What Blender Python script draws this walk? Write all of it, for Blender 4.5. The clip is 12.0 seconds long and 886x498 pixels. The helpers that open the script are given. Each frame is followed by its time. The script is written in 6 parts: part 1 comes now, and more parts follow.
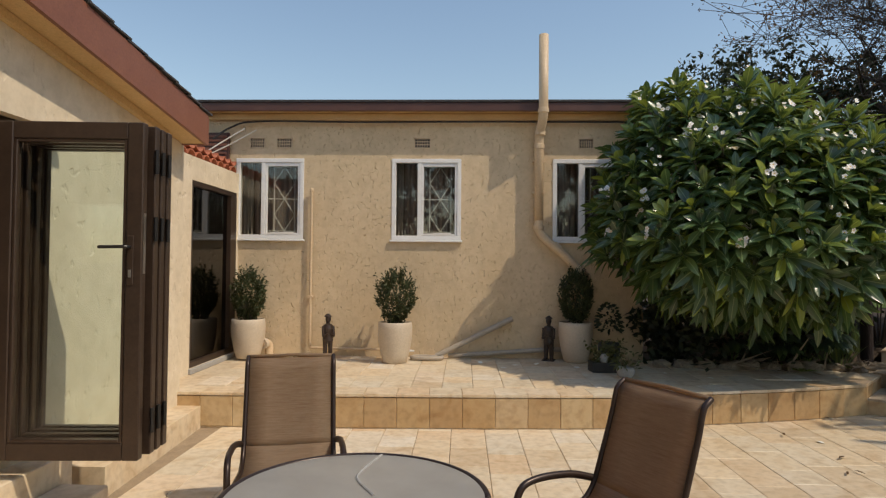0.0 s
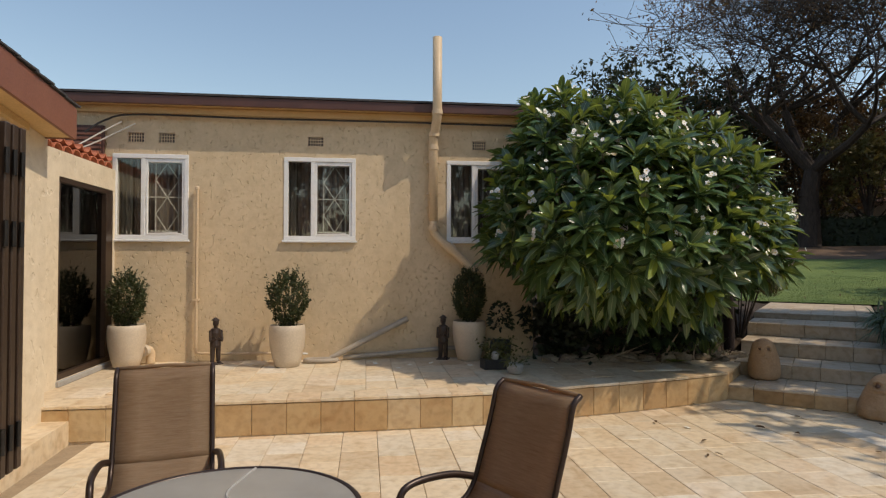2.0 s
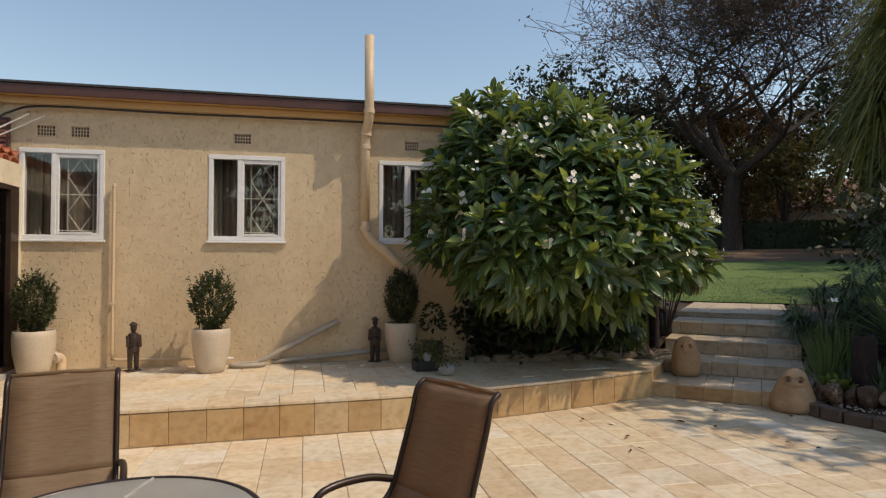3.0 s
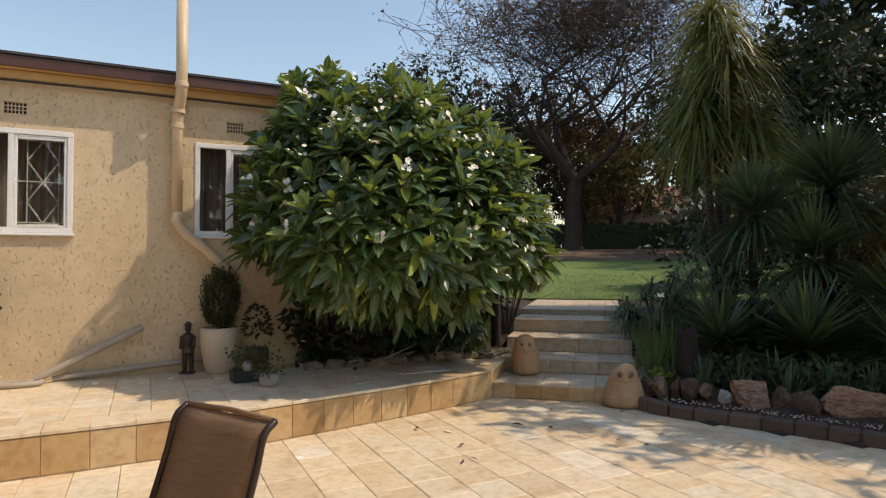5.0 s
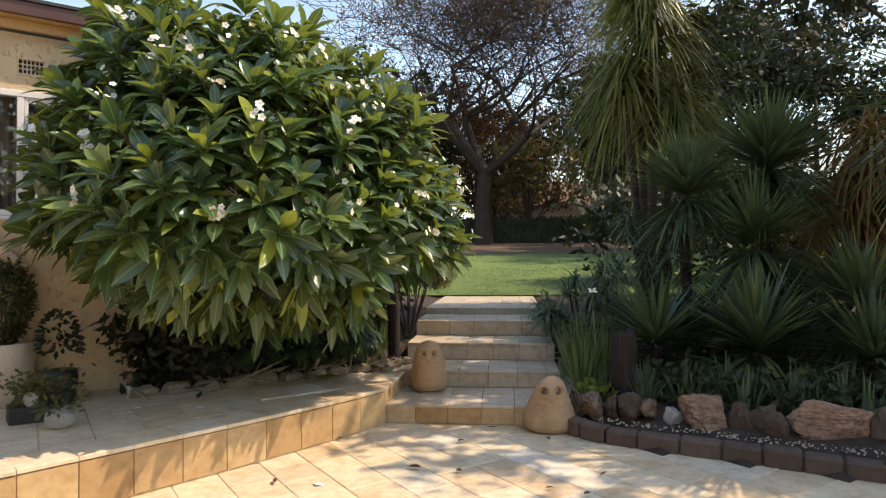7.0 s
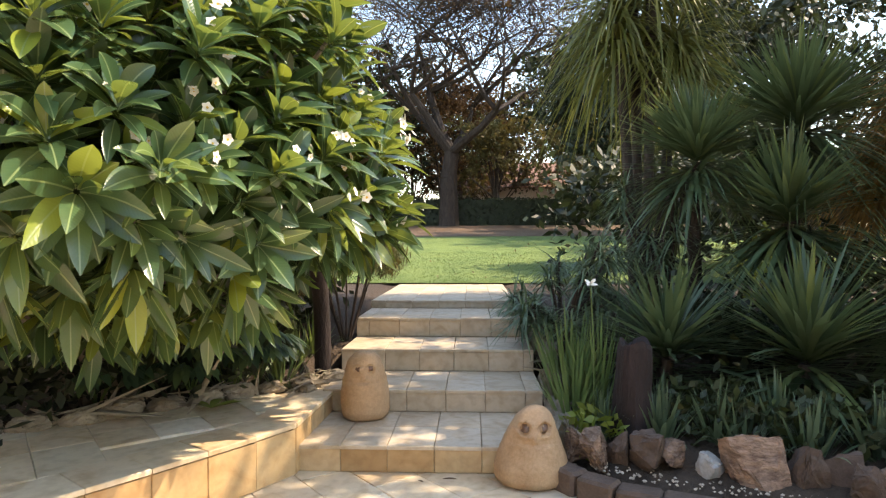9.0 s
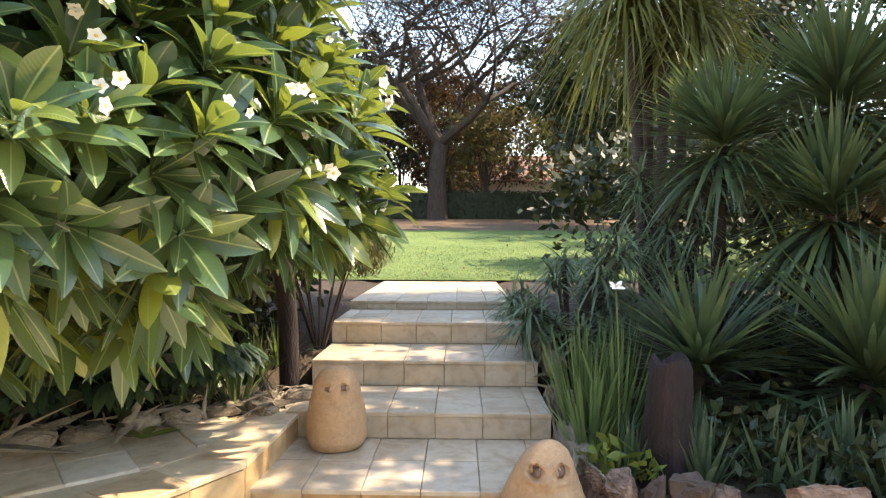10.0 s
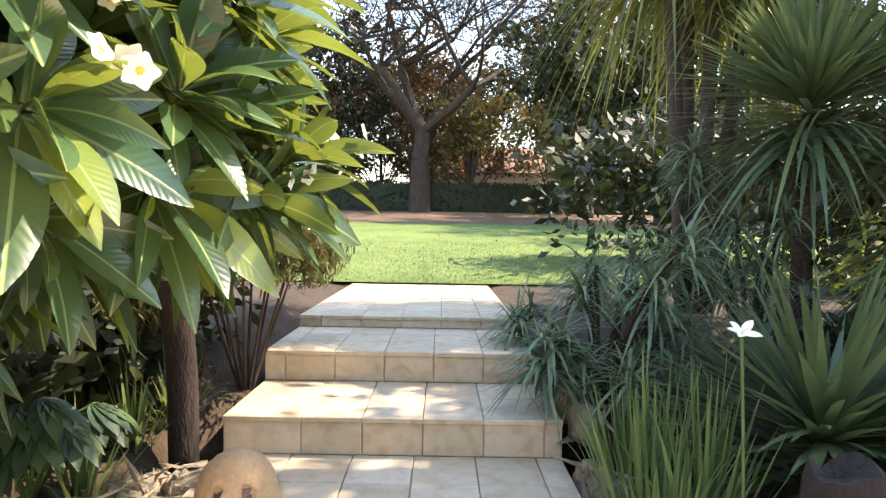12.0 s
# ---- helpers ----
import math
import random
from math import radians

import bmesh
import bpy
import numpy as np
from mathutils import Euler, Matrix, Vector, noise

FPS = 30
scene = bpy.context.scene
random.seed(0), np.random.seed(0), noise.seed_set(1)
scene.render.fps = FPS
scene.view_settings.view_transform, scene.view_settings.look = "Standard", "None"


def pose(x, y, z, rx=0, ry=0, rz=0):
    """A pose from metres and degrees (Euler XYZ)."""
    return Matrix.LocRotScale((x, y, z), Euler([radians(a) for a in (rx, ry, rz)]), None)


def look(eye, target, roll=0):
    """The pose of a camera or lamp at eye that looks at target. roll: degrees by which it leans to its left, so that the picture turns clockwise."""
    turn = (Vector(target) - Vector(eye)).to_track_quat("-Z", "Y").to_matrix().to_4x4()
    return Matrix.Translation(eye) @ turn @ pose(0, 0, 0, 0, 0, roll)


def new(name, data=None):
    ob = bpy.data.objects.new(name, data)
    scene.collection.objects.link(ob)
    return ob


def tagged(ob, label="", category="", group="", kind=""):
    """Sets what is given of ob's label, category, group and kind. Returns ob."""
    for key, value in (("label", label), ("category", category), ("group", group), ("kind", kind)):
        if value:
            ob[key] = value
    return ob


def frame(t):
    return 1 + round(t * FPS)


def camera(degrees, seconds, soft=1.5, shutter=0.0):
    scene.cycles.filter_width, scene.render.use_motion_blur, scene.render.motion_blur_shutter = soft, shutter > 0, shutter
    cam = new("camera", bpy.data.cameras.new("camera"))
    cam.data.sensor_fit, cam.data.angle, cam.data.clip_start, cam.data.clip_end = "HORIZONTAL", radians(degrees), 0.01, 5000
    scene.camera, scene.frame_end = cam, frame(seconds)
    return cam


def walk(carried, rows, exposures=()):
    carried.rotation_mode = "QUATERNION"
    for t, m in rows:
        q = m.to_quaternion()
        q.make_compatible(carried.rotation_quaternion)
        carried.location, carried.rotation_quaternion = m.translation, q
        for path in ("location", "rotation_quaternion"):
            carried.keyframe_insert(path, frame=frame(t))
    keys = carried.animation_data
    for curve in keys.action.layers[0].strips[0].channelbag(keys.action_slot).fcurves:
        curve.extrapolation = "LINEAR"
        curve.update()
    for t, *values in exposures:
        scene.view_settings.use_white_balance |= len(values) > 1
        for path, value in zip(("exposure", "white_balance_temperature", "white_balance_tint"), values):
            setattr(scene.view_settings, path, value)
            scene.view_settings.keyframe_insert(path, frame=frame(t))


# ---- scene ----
# ---------------------------------------------------------------- camera
cam = camera(72.0, 12.0, soft=1.25)
PATH = [
    (0, (0.28, -0.602, 1.503), (0.213, 1.396, 1.55), 0.5),
    (0.5, (0.332, -0.613, 1.492), (0.304, 1.387, 1.543), 0.5),
    (1, (0.396, -0.625, 1.532), (0.437, 1.374, 1.572), 0.2),
    (1.5, (0.393, -0.623, 1.542), (0.531, 1.372, 1.58), 0.2),
    (2, (0.383, -0.613, 1.541), (0.632, 1.371, 1.581), 0.1),
    (2.5, (0.412, -0.605, 1.528), (0.756, 1.365, 1.574), 0.1),
    (3, (0.496, -0.572, 1.513), (0.936, 1.379, 1.564), -0.0),
    (5, (0.944, -0.114, 1.475), (1.815, 1.686, 1.526), -0.1),
    (5.5, (1.138, 0.162, 1.461), (2.099, 1.916, 1.513), -0.1),
    (6, (1.33, 0.474, 1.443), (2.347, 2.195, 1.489), -0.2),
    (6.5, (1.543, 0.777, 1.429), (2.619, 2.462, 1.472), -0.3),
    (7, (1.819, 1.08, 1.416), (2.943, 2.735, 1.453), -0.4),
    (9, (2.856, 2.301, 1.391), (4.069, 3.891, 1.373), -0.2),
    (9.5, (3.09, 2.59, 1.379), (4.32, 4.167, 1.351), -0.0),
    (10, (3.31, 2.916, 1.381), (4.555, 4.481, 1.344), 0.2),
    (10.5, (3.521, 3.204, 1.383), (4.779, 4.758, 1.339), 0.3),
    (11, (3.779, 3.493, 1.393), (5.052, 5.035, 1.341), 0.6),
    (11.5, (3.993, 3.755, 1.394), (5.274, 5.29, 1.336), 0.8),
    (12, (4.218, 4.044, 1.395), (5.508, 5.571, 1.336), 1.0),
]
EXPOSURES = [(0.0, -0.02, 7150, 11), (3.0, 0.03, 7300, 12), (5.0, 0.32, 7550, 13), (7.0, 0.96, 7700, 14), (9.0, 1.78, 7850, 13), (12.0, 2.42, 7650, 13)]
walk(cam, [(t, look(eye, target, roll)) for t, eye, target, roll in PATH], EXPOSURES)

# ---------------------------------------------------------------- light
TO_SUN = Vector((0.545, -0.275, 0.785)).normalized()
world = bpy.data.worlds.new("sky")
scene.world = world
world.use_nodes = True
wn = world.node_tree.nodes
sky = wn.new("ShaderNodeTexSky")
sky.sky_type = 'NISHITA'
sky.sun_disc = False
sky.sun_elevation = math.asin(TO_SUN.z)
sky.sun_rotation = math.atan2(TO_SUN.x, TO_SUN.y)
sky.altitude = 1500
sky.air_density, sky.dust_density, sky.ozone_density = 1.7, 2.2, 2.8
wn["Background"].inputs[1].default_value = 0.15
world.node_tree.links.new(sky.outputs[0], wn["Background"].inputs[0])
sun_data = bpy.data.lights.new("sun", 'SUN')
sun_data.energy, sun_data.angle, sun_data.color = 2.8, radians(0.55), (1.0, 0.90, 0.76)
sun = new("sun", sun_data)
sun.matrix_world = look(TO_SUN * 60, (0, 0, 0))


# ---------------------------------------------------------------- materials
def material(name):
    m = bpy.data.materials.new(name)
    m.use_nodes = True
    nt = m.node_tree
    return m, nt, nt.nodes["Principled BSDF"]


def ramp(nt, fac, stops):
    r = nt.nodes.new("ShaderNodeValToRGB")
    els = r.color_ramp.elements
    while len(els) < len(stops):
        els.new(0.5)
    for e, (p, c) in zip(els, stops):
        e.position, e.color = p, (*c, 1)
    nt.links.new(fac, r.inputs[0])
    return r.outputs[0]


def noise_of(nt, scale, detail=4, rough=0.6, stretch=None, kind="Object"):
    co = nt.nodes.new("ShaderNodeTexCoord")
    n = nt.nodes.new("ShaderNodeTexNoise")
    n.inputs["Scale"].default_value, n.inputs["Detail"].default_value, n.inputs["Roughness"].default_value = scale, detail, rough
    src = co.outputs[kind]
    if stretch:
        mp = nt.nodes.new("ShaderNodeMapping")
        mp.inputs["Scale"].default_value = stretch
        nt.links.new(src, mp.inputs[0])
        src = mp.outputs[0]
    nt.links.new(src, n.inputs["Vector"])
    return n.outputs[0]


def mixed(nt, fac, a, b, mode='MIX'):
    mx = nt.nodes.new("ShaderNodeMix")
    mx.data_type, mx.blend_type = 'RGBA', mode
    for sock, v in ((0, fac), (6, a), (7, b)):
        if hasattr(v, "is_linked"):
            nt.links.new(v, mx.inputs[sock])
        else:
            mx.inputs[sock].default_value = v if sock == 0 else (*v, 1)
    return mx.outputs[2]


def bump_of(nt, bsdf, height, strength, distance):
    b = nt.nodes.new("ShaderNodeBump")
    b.inputs["Strength"].default_value, b.inputs["Distance"].default_value = strength, distance
    nt.links.new(height, b.inputs["Height"])
    nt.links.new(b.outputs[0], bsdf.inputs["Normal"])


def surface(name, dark, light, scale=6.0, rough=0.7, bump=0.3, depth=0.004, fine=60.0, metal=0.0, stretch=None, vary=0.0, island=False):
    """Two-scale noise colour with a fine relief; vary: how much one object or island differs from the next."""
    m, nt, p = material(name)
    base = ramp(nt, noise_of(nt, scale, 5, 0.65, stretch), [(0.3, dark), (0.7, light)])
    fine_n = noise_of(nt, fine, 3, 0.7, stretch)
    base = mixed(nt, 0.25, base, ramp(nt, fine_n, [(0.3, tuple(c * 0.55 for c in dark)), (0.7, tuple(min(1, c * 1.25) for c in light))]))
    if vary:
        if island:
            rnd = nt.nodes.new("ShaderNodeNewGeometry").outputs["Random Per Island"]
        else:
            rnd = nt.nodes.new("ShaderNodeObjectInfo").outputs["Random"]
        hsv = nt.nodes.new("ShaderNodeHueSaturation")
        mr = nt.nodes.new("ShaderNodeMapRange")
        mr.inputs[3].default_value, mr.inputs[4].default_value = 1 - vary, 1 + vary
        nt.links.new(rnd, mr.inputs[0])
        nt.links.new(mr.outputs[0], hsv.inputs["Value"])
        nt.links.new(base, hsv.inputs["Color"])
        base = hsv.outputs[0]
    nt.links.new(base, p.inputs["Base Color"])
    p.inputs["Roughness"].default_value, p.inputs["Metallic"].default_value = rough, metal
    if bump:
        bump_of(nt, p, fine_n, bump, depth)
    return m


def plaster(name, dark, light, pit_scale, strength):
    """Trowelled stucco: short smeared pits over an even coat, with soft weather stains."""
    m, nt, p = material(name)
    base = ramp(nt, noise_of(nt, 1.3, 6, 0.6, (1, 1, 0.5)), [(0.3, dark), (0.68, light)])
    grime = ramp(nt, noise_of(nt, 9.0, 5, 0.7), [(0.35, (0.80, 0.78, 0.74)), (0.6, (1, 1, 1))])
    nt.links.new(mixed(nt, 0.6, base, grime, 'MULTIPLY'), p.inputs["Base Color"])
    p.inputs["Roughness"].default_value = 0.85
    pits = ramp(nt, noise_of(nt, pit_scale, 2, 0.45, (1.0, 1.0, 0.72)), [(0.31, (0, 0, 0)), (0.385, (1, 1, 1))])
    grain = noise_of(nt, 90, 2, 0.6)
    bump_of(nt, p, mixed(nt, 0.12, pits, grain), strength, 0.011)
    return m


def sandstone(name, hues, rough=0.55):
    """Sawn sandstone: each slab has its own tone, with veins and rusty clouds."""
    m, nt, p = material(name)
    rnd = nt.nodes.new("ShaderNodeObjectInfo").outputs["Random"]
    step = 1.0 / (len(hues) - 1)
    tone = ramp(nt, rnd, [(i * step, h) for i, h in enumerate(hues)])
    co = nt.nodes.new("ShaderNodeTexCoord")
    geo = nt.nodes.new("ShaderNodeNewGeometry")
    cloud = nt.nodes.new("ShaderNodeTexNoise")
    cloud.inputs["Scale"].default_value, cloud.inputs["Detail"].default_value, cloud.inputs["Distortion"].default_value = 4.5, 6, 1.2
    nt.links.new(geo.outputs["Position"], cloud.inputs["Vector"])
    tone = mixed(nt, 0.75, tone, ramp(nt, cloud.outputs[0], [(0.25, (0.70, 0.56, 0.40)), (0.45, (0.93, 0.87, 0.78)), (0.62, (1.0, 0.98, 0.95)), (0.8, (0.86, 0.70, 0.50))]), 'MULTIPLY')
    dirt = nt.nodes.new("ShaderNodeTexNoise")
    dirt.inputs["Scale"].default_value, dirt.inputs["Detail"].default_value = 17, 6
    nt.links.new(geo.outputs["Position"], dirt.inputs["Vector"])
    tone = mixed(nt, 0.35, tone, ramp(nt, dirt.outputs[0], [(0.3, (0.5, 0.44, 0.36)), (0.55, (1, 1, 1))]), 'MULTIPLY')
    nt.links.new(tone, p.inputs["Base Color"])
    p.inputs["Roughness"].default_value = rough
    fine = nt.nodes.new("ShaderNodeTexNoise")
    fine.inputs["Scale"].default_value, fine.inputs["Detail"].default_value = 45, 4
    nt.links.new(geo.outputs["Position"], fine.inputs["Vector"])
    bump_of(nt, p, fine.outputs[0], 0.25, 0.004)
    return m


def foliage(name, dark, light, back, rough=0.35, through_light=0.35, scale=3.0):
    """Leaf: tone differs leaf by leaf; light shines through."""
    m, nt, p = material(name)
    rnd = nt.nodes.new("ShaderNodeNewGeometry").outputs["Random Per Island"]
    tone = ramp(nt, rnd, [(0.0, dark), (0.8, light), (1.0, back)])
    tone = mixed(nt, 0.3, tone, ramp(nt, noise_of(nt, scale, 3), [(0.3, tuple(c * 0.6 for c in dark)), (0.7, light)]))
    nt.links.new(tone, p.inputs["Base Color"])
    p.inputs["Roughness"].default_value = rough
    tr = nt.nodes.new("ShaderNodeBsdfTranslucent")
    nt.links.new(mixed(nt, 0.6, tone, back), tr.inputs[0])
    mx = nt.nodes.new("ShaderNodeMixShader")
    mx.inputs[0].default_value = through_light
    out = nt.nodes["Material Output"]
    nt.links.new(p.outputs[0], mx.inputs[1])
    nt.links.new(tr.outputs[0], mx.inputs[2])
    nt.links.new(mx.outputs[0], out.inputs[0])
    return m


def glass(name, tint=(0.9, 0.93, 0.92), rough=0.0, clear=0.85, ior=1.7):
    """Thin pane: mirror gloss by Fresnel over a tinted see-through."""
    m, nt, p = material(name)
    tr = nt.nodes.new("ShaderNodeBsdfTransparent")
    tr.inputs[0].default_value = (*(c * clear for c in tint), 1)
    gl = nt.nodes.new("ShaderNodeBsdfGlossy")
    gl.inputs["Roughness"].default_value = rough
    fr = nt.nodes.new("ShaderNodeFresnel")
    fr.inputs[0].default_value = ior
    mx = nt.nodes.new("ShaderNodeMixShader")
    nt.links.new(fr.outputs[0], mx.inputs[0])
    nt.links.new(tr.outputs[0], mx.inputs[1])
    nt.links.new(gl.outputs[0], mx.inputs[2])
    nt.links.new(mx.outputs[0], nt.nodes["Material Output"].inputs[0])
    return m


M_WALL = plaster("cream_stucco", (0.60, 0.46, 0.29), (0.68, 0.53, 0.35), 32, 0.95)
M_WING = plaster("cream_render", (0.66, 0.55, 0.40), (0.74, 0.63, 0.47), 13, 0.55)
M_STONE = sandstone("sandstone", [(0.58, 0.44, 0.29), (0.74, 0.63, 0.47), (0.68, 0.52, 0.35), (0.78, 0.71, 0.60), (0.66, 0.58, 0.45), (0.75, 0.61, 0.43), (0.72, 0.63, 0.49), (0.62, 0.50, 0.36)])
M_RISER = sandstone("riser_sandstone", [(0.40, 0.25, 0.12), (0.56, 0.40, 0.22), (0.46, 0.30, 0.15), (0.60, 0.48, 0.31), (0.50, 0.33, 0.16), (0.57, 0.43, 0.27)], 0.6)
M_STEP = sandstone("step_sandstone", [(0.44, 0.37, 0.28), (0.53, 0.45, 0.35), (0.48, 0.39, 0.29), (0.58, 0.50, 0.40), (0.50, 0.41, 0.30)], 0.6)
M_GROUT = surface("grout", (0.26, 0.19, 0.12), (0.38, 0.29, 0.19), 8, 0.9, 0.4, 0.003)
M_FASCIA = surface("red_brown_paint", (0.20, 0.075, 0.045), (0.25, 0.10, 0.06), 5, 0.5, 0.15, 0.002)
M_GUTTER = surface("dark_brown_gutter", (0.075, 0.030, 0.022), (0.115, 0.048, 0.034), 4, 0.45, 0.1, 0.002)
M_SOFFIT = surface("ochre_soffit_paint", (0.55, 0.36, 0.16), (0.64, 0.44, 0.22), 4, 0.6, 0.15, 0.003)
M_SHINGLE = surface("dark_roof_shingle", (0.03, 0.028, 0.03), (0.07, 0.065, 0.065), 12, 0.8, 0.5, 0.006)
M_PIPE = surface("cream_painted_pipe", (0.58, 0.43, 0.27), (0.66, 0.50, 0.33), 7, 0.5, 0.15, 0.002)
M_WHITE = surface("white_window_paint", (0.74, 0.73, 0.71), (0.82, 0.81, 0.79), 8, 0.45, 0.1, 0.001)
M_BRONZE = surface("dark_bronze_aluminium", (0.045, 0.027, 0.018), (0.065, 0.04, 0.027), 9, 0.38, 0.08, 0.001, metal=0.3)
M_METAL = surface("worn_steel", (0.35, 0.33, 0.31), (0.5, 0.48, 0.45), 20, 0.35, 0.1, 0.001, metal=0.9)
M_BLACK = surface("black_metal", (0.012, 0.011, 0.010), (0.025, 0.022, 0.02), 20, 0.4, 0.1, 0.001)
M_FRAME = surface("brown_chair_frame", (0.030, 0.018, 0.013), (0.05, 0.03, 0.022), 14, 0.35, 0.1, 0.001, metal=0.4)
M_TERRA = surface("terracotta", (0.38, 0.10, 0.05), (0.50, 0.17, 0.09), 9, 0.8, 0.3, 0.004)
M_POT = surface("cream_glazed_pot", (0.50, 0.41, 0.31), (0.60, 0.51, 0.40), 3.5, 0.4, 0.12, 0.003)
M_SOIL = surface("dark_soil", (0.030, 0.020, 0.013), (0.075, 0.050, 0.033), 7, 0.95, 1.0, 0.02, fine=40)
M_DIRT = surface("dry_leafy_dirt", (0.11, 0.065, 0.04), (0.19, 0.12, 0.075), 2.5, 0.95, 0.8, 0.02, fine=26)
M_GRASS = surface("lawn_grass", (0.085, 0.150, 0.032), (0.18, 0.245, 0.062), 1.2, 0.85, 1.0, 0.03, fine=55)
M_DARKWOOD = surface("dark_carved_wood", (0.022, 0.013, 0.010), (0.05, 0.03, 0.022), 18, 0.4, 0.4, 0.004)
M_OWL = surface("carved_sandstone", (0.36, 0.21, 0.105), (0.51, 0.34, 0.20), 5, 0.7, 0.4, 0.006)
M_OWLEYE = surface("owl_eye_paint", (0.10, 0.05, 0.03), (0.18, 0.10, 0.06), 30, 0.4, 0.1, 0.001)
M_ROCK = surface("garden_rock", (0.065, 0.033, 0.022), (0.40, 0.26, 0.18), 9, 0.8, 1.0, 0.03, fine=19, stretch=(1, 1, 2.6), vary=0.25)
M_PALEROCK = surface("pale_border_rock", (0.17, 0.135, 0.095), (0.33, 0.27, 0.20), 6, 0.9, 0.7, 0.015, fine=30, vary=0.2)
M_EDGE = surface("dark_kerb_stone", (0.070, 0.046, 0.034), (0.135, 0.090, 0.066), 8, 0.85, 0.6, 0.008, vary=0.2)
M_PEBBLE = surface("white_pebbles", (0.34, 0.28, 0.21), (0.62, 0.54, 0.44), 12, 0.7, 0.2, 0.003, vary=0.25, island=True)
M_BARK = surface("grey_brown_bark", (0.028, 0.020, 0.017), (0.080, 0.058, 0.048), 9, 0.95, 0.9, 0.015, fine=35, stretch=(1, 1, 0.25))
M_LIMB = surface("pale_smooth_limb", (0.16, 0.13, 0.10), (0.27, 0.22, 0.17), 8, 0.8, 0.4, 0.006)
M_STUMP = surface("rotting_stump", (0.010, 0.006, 0.006), (0.034, 0.020, 0.018), 9, 0.9, 1.0, 0.02, fine=30, stretch=(1, 1, 0.3))
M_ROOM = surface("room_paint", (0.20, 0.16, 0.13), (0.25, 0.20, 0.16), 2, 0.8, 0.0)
M_CURTAIN = surface("mauve_curtain", (0.34, 0.27, 0.25), (0.48, 0.39, 0.36), 12, 0.9, 0.2, 0.003, stretch=(1, 1, 0.1))
M_NET = surface("pale_net_curtain", (0.52, 0.48, 0.44), (0.62, 0.58, 0.54), 10, 0.9, 0.2, 0.003, stretch=(1, 1, 0.1))
M_PLASTICPOT = surface("black_plastic", (0.012, 0.012, 0.012), (0.03, 0.03, 0.03), 8, 0.5, 0.1, 0.001)
M_GREYPOT = surface("grey_concrete", (0.30, 0.29, 0.27), (0.42, 0.40, 0.37), 9, 0.85, 0.3, 0.004)
M_HOSE = surface("grey_hose", (0.34, 0.29, 0.23), (0.42, 0.36, 0.29), 9, 0.6, 0.1, 0.001)
M_CABLE = surface("black_cable", (0.015, 0.013, 0.012), (0.03, 0.026, 0.024), 9, 0.6, 0.0)
M_PALECABLE = surface("pale_cable", (0.5, 0.46, 0.4), (0.6, 0.56, 0.5), 9, 0.6, 0.0)
M_HEDGE = foliage("hedge_leaves", (0.010, 0.018, 0.008), (0.028, 0.045, 0.015), (0.05, 0.07, 0.02), 0.6, 0.2)
M_FRANGI = foliage("frangipani_leaves", (0.022, 0.060, 0.033), (0.072, 0.148, 0.066), (0.40, 0.46, 0.06), 0.22, 0.27, 1.5)


def leaf_veins(m):
    """Pale midrib and fine side veins along a leaf's own length."""
    nt = m.node_tree
    p = [n for n in nt.nodes if n.type == 'BSDF_PRINCIPLED'][0]
    p.inputs["Specular IOR Level"].default_value = 0.75

    def calc(op, a, b=0.0, c=0.0):
        n = nt.nodes.new("ShaderNodeMath")
        n.operation = op
        for k, v in enumerate((a, b, c)):
            if isinstance(v, (int, float)):
                n.inputs[k].default_value = v
            else:
                nt.links.new(v, n.inputs[k])
        return n.outputs[0]

    xyz = nt.nodes.new("ShaderNodeSeparateXYZ")
    nt.links.new(nt.nodes.new("ShaderNodeUVMap").outputs[0], xyz.inputs[0])
    off = calc('ABSOLUTE', calc('SUBTRACT', xyz.outputs[0], 0.5))
    rib = calc('MULTIPLY', calc('SUBTRACT', 0.045, off), 40.0)
    rib = calc('MINIMUM', calc('MAXIMUM', rib, 0.0), 1.0)
    wave = calc('SINE', calc('MULTIPLY', calc('SUBTRACT', calc('MULTIPLY', xyz.outputs[1], 16.0), calc('MULTIPLY', off, 5.0)), 6.2832))
    vein = calc('POWER', calc('MAXIMUM', wave, 0.0), 8.0)
    pale = calc('MAXIMUM', calc('MULTIPLY', rib, 0.75), calc('MULTIPLY', vein, 0.06))
    old = p.inputs["Base Color"].links[0].from_socket
    mix = nt.nodes.new("ShaderNodeMix")
    mix.data_type = 'RGBA'
    nt.links.new(pale, mix.inputs[0])
    nt.links.new(old, mix.inputs[6])
    mix.inputs[7].default_value = (0.30, 0.38, 0.16, 1)
    nt.links.new(mix.outputs[2], p.inputs["Base Color"])
    bp = nt.nodes.new("ShaderNodeBump")
    bp.inputs["Strength"].default_value = 0.35
    bp.inputs["Distance"].default_value = 0.004
    nt.links.new(calc('ADD', calc('MULTIPLY', wave, 0.12), calc('MULTIPLY', rib, -0.5)), bp.inputs["Height"])
    nt.links.new(bp.outputs[0], p.inputs["Normal"])


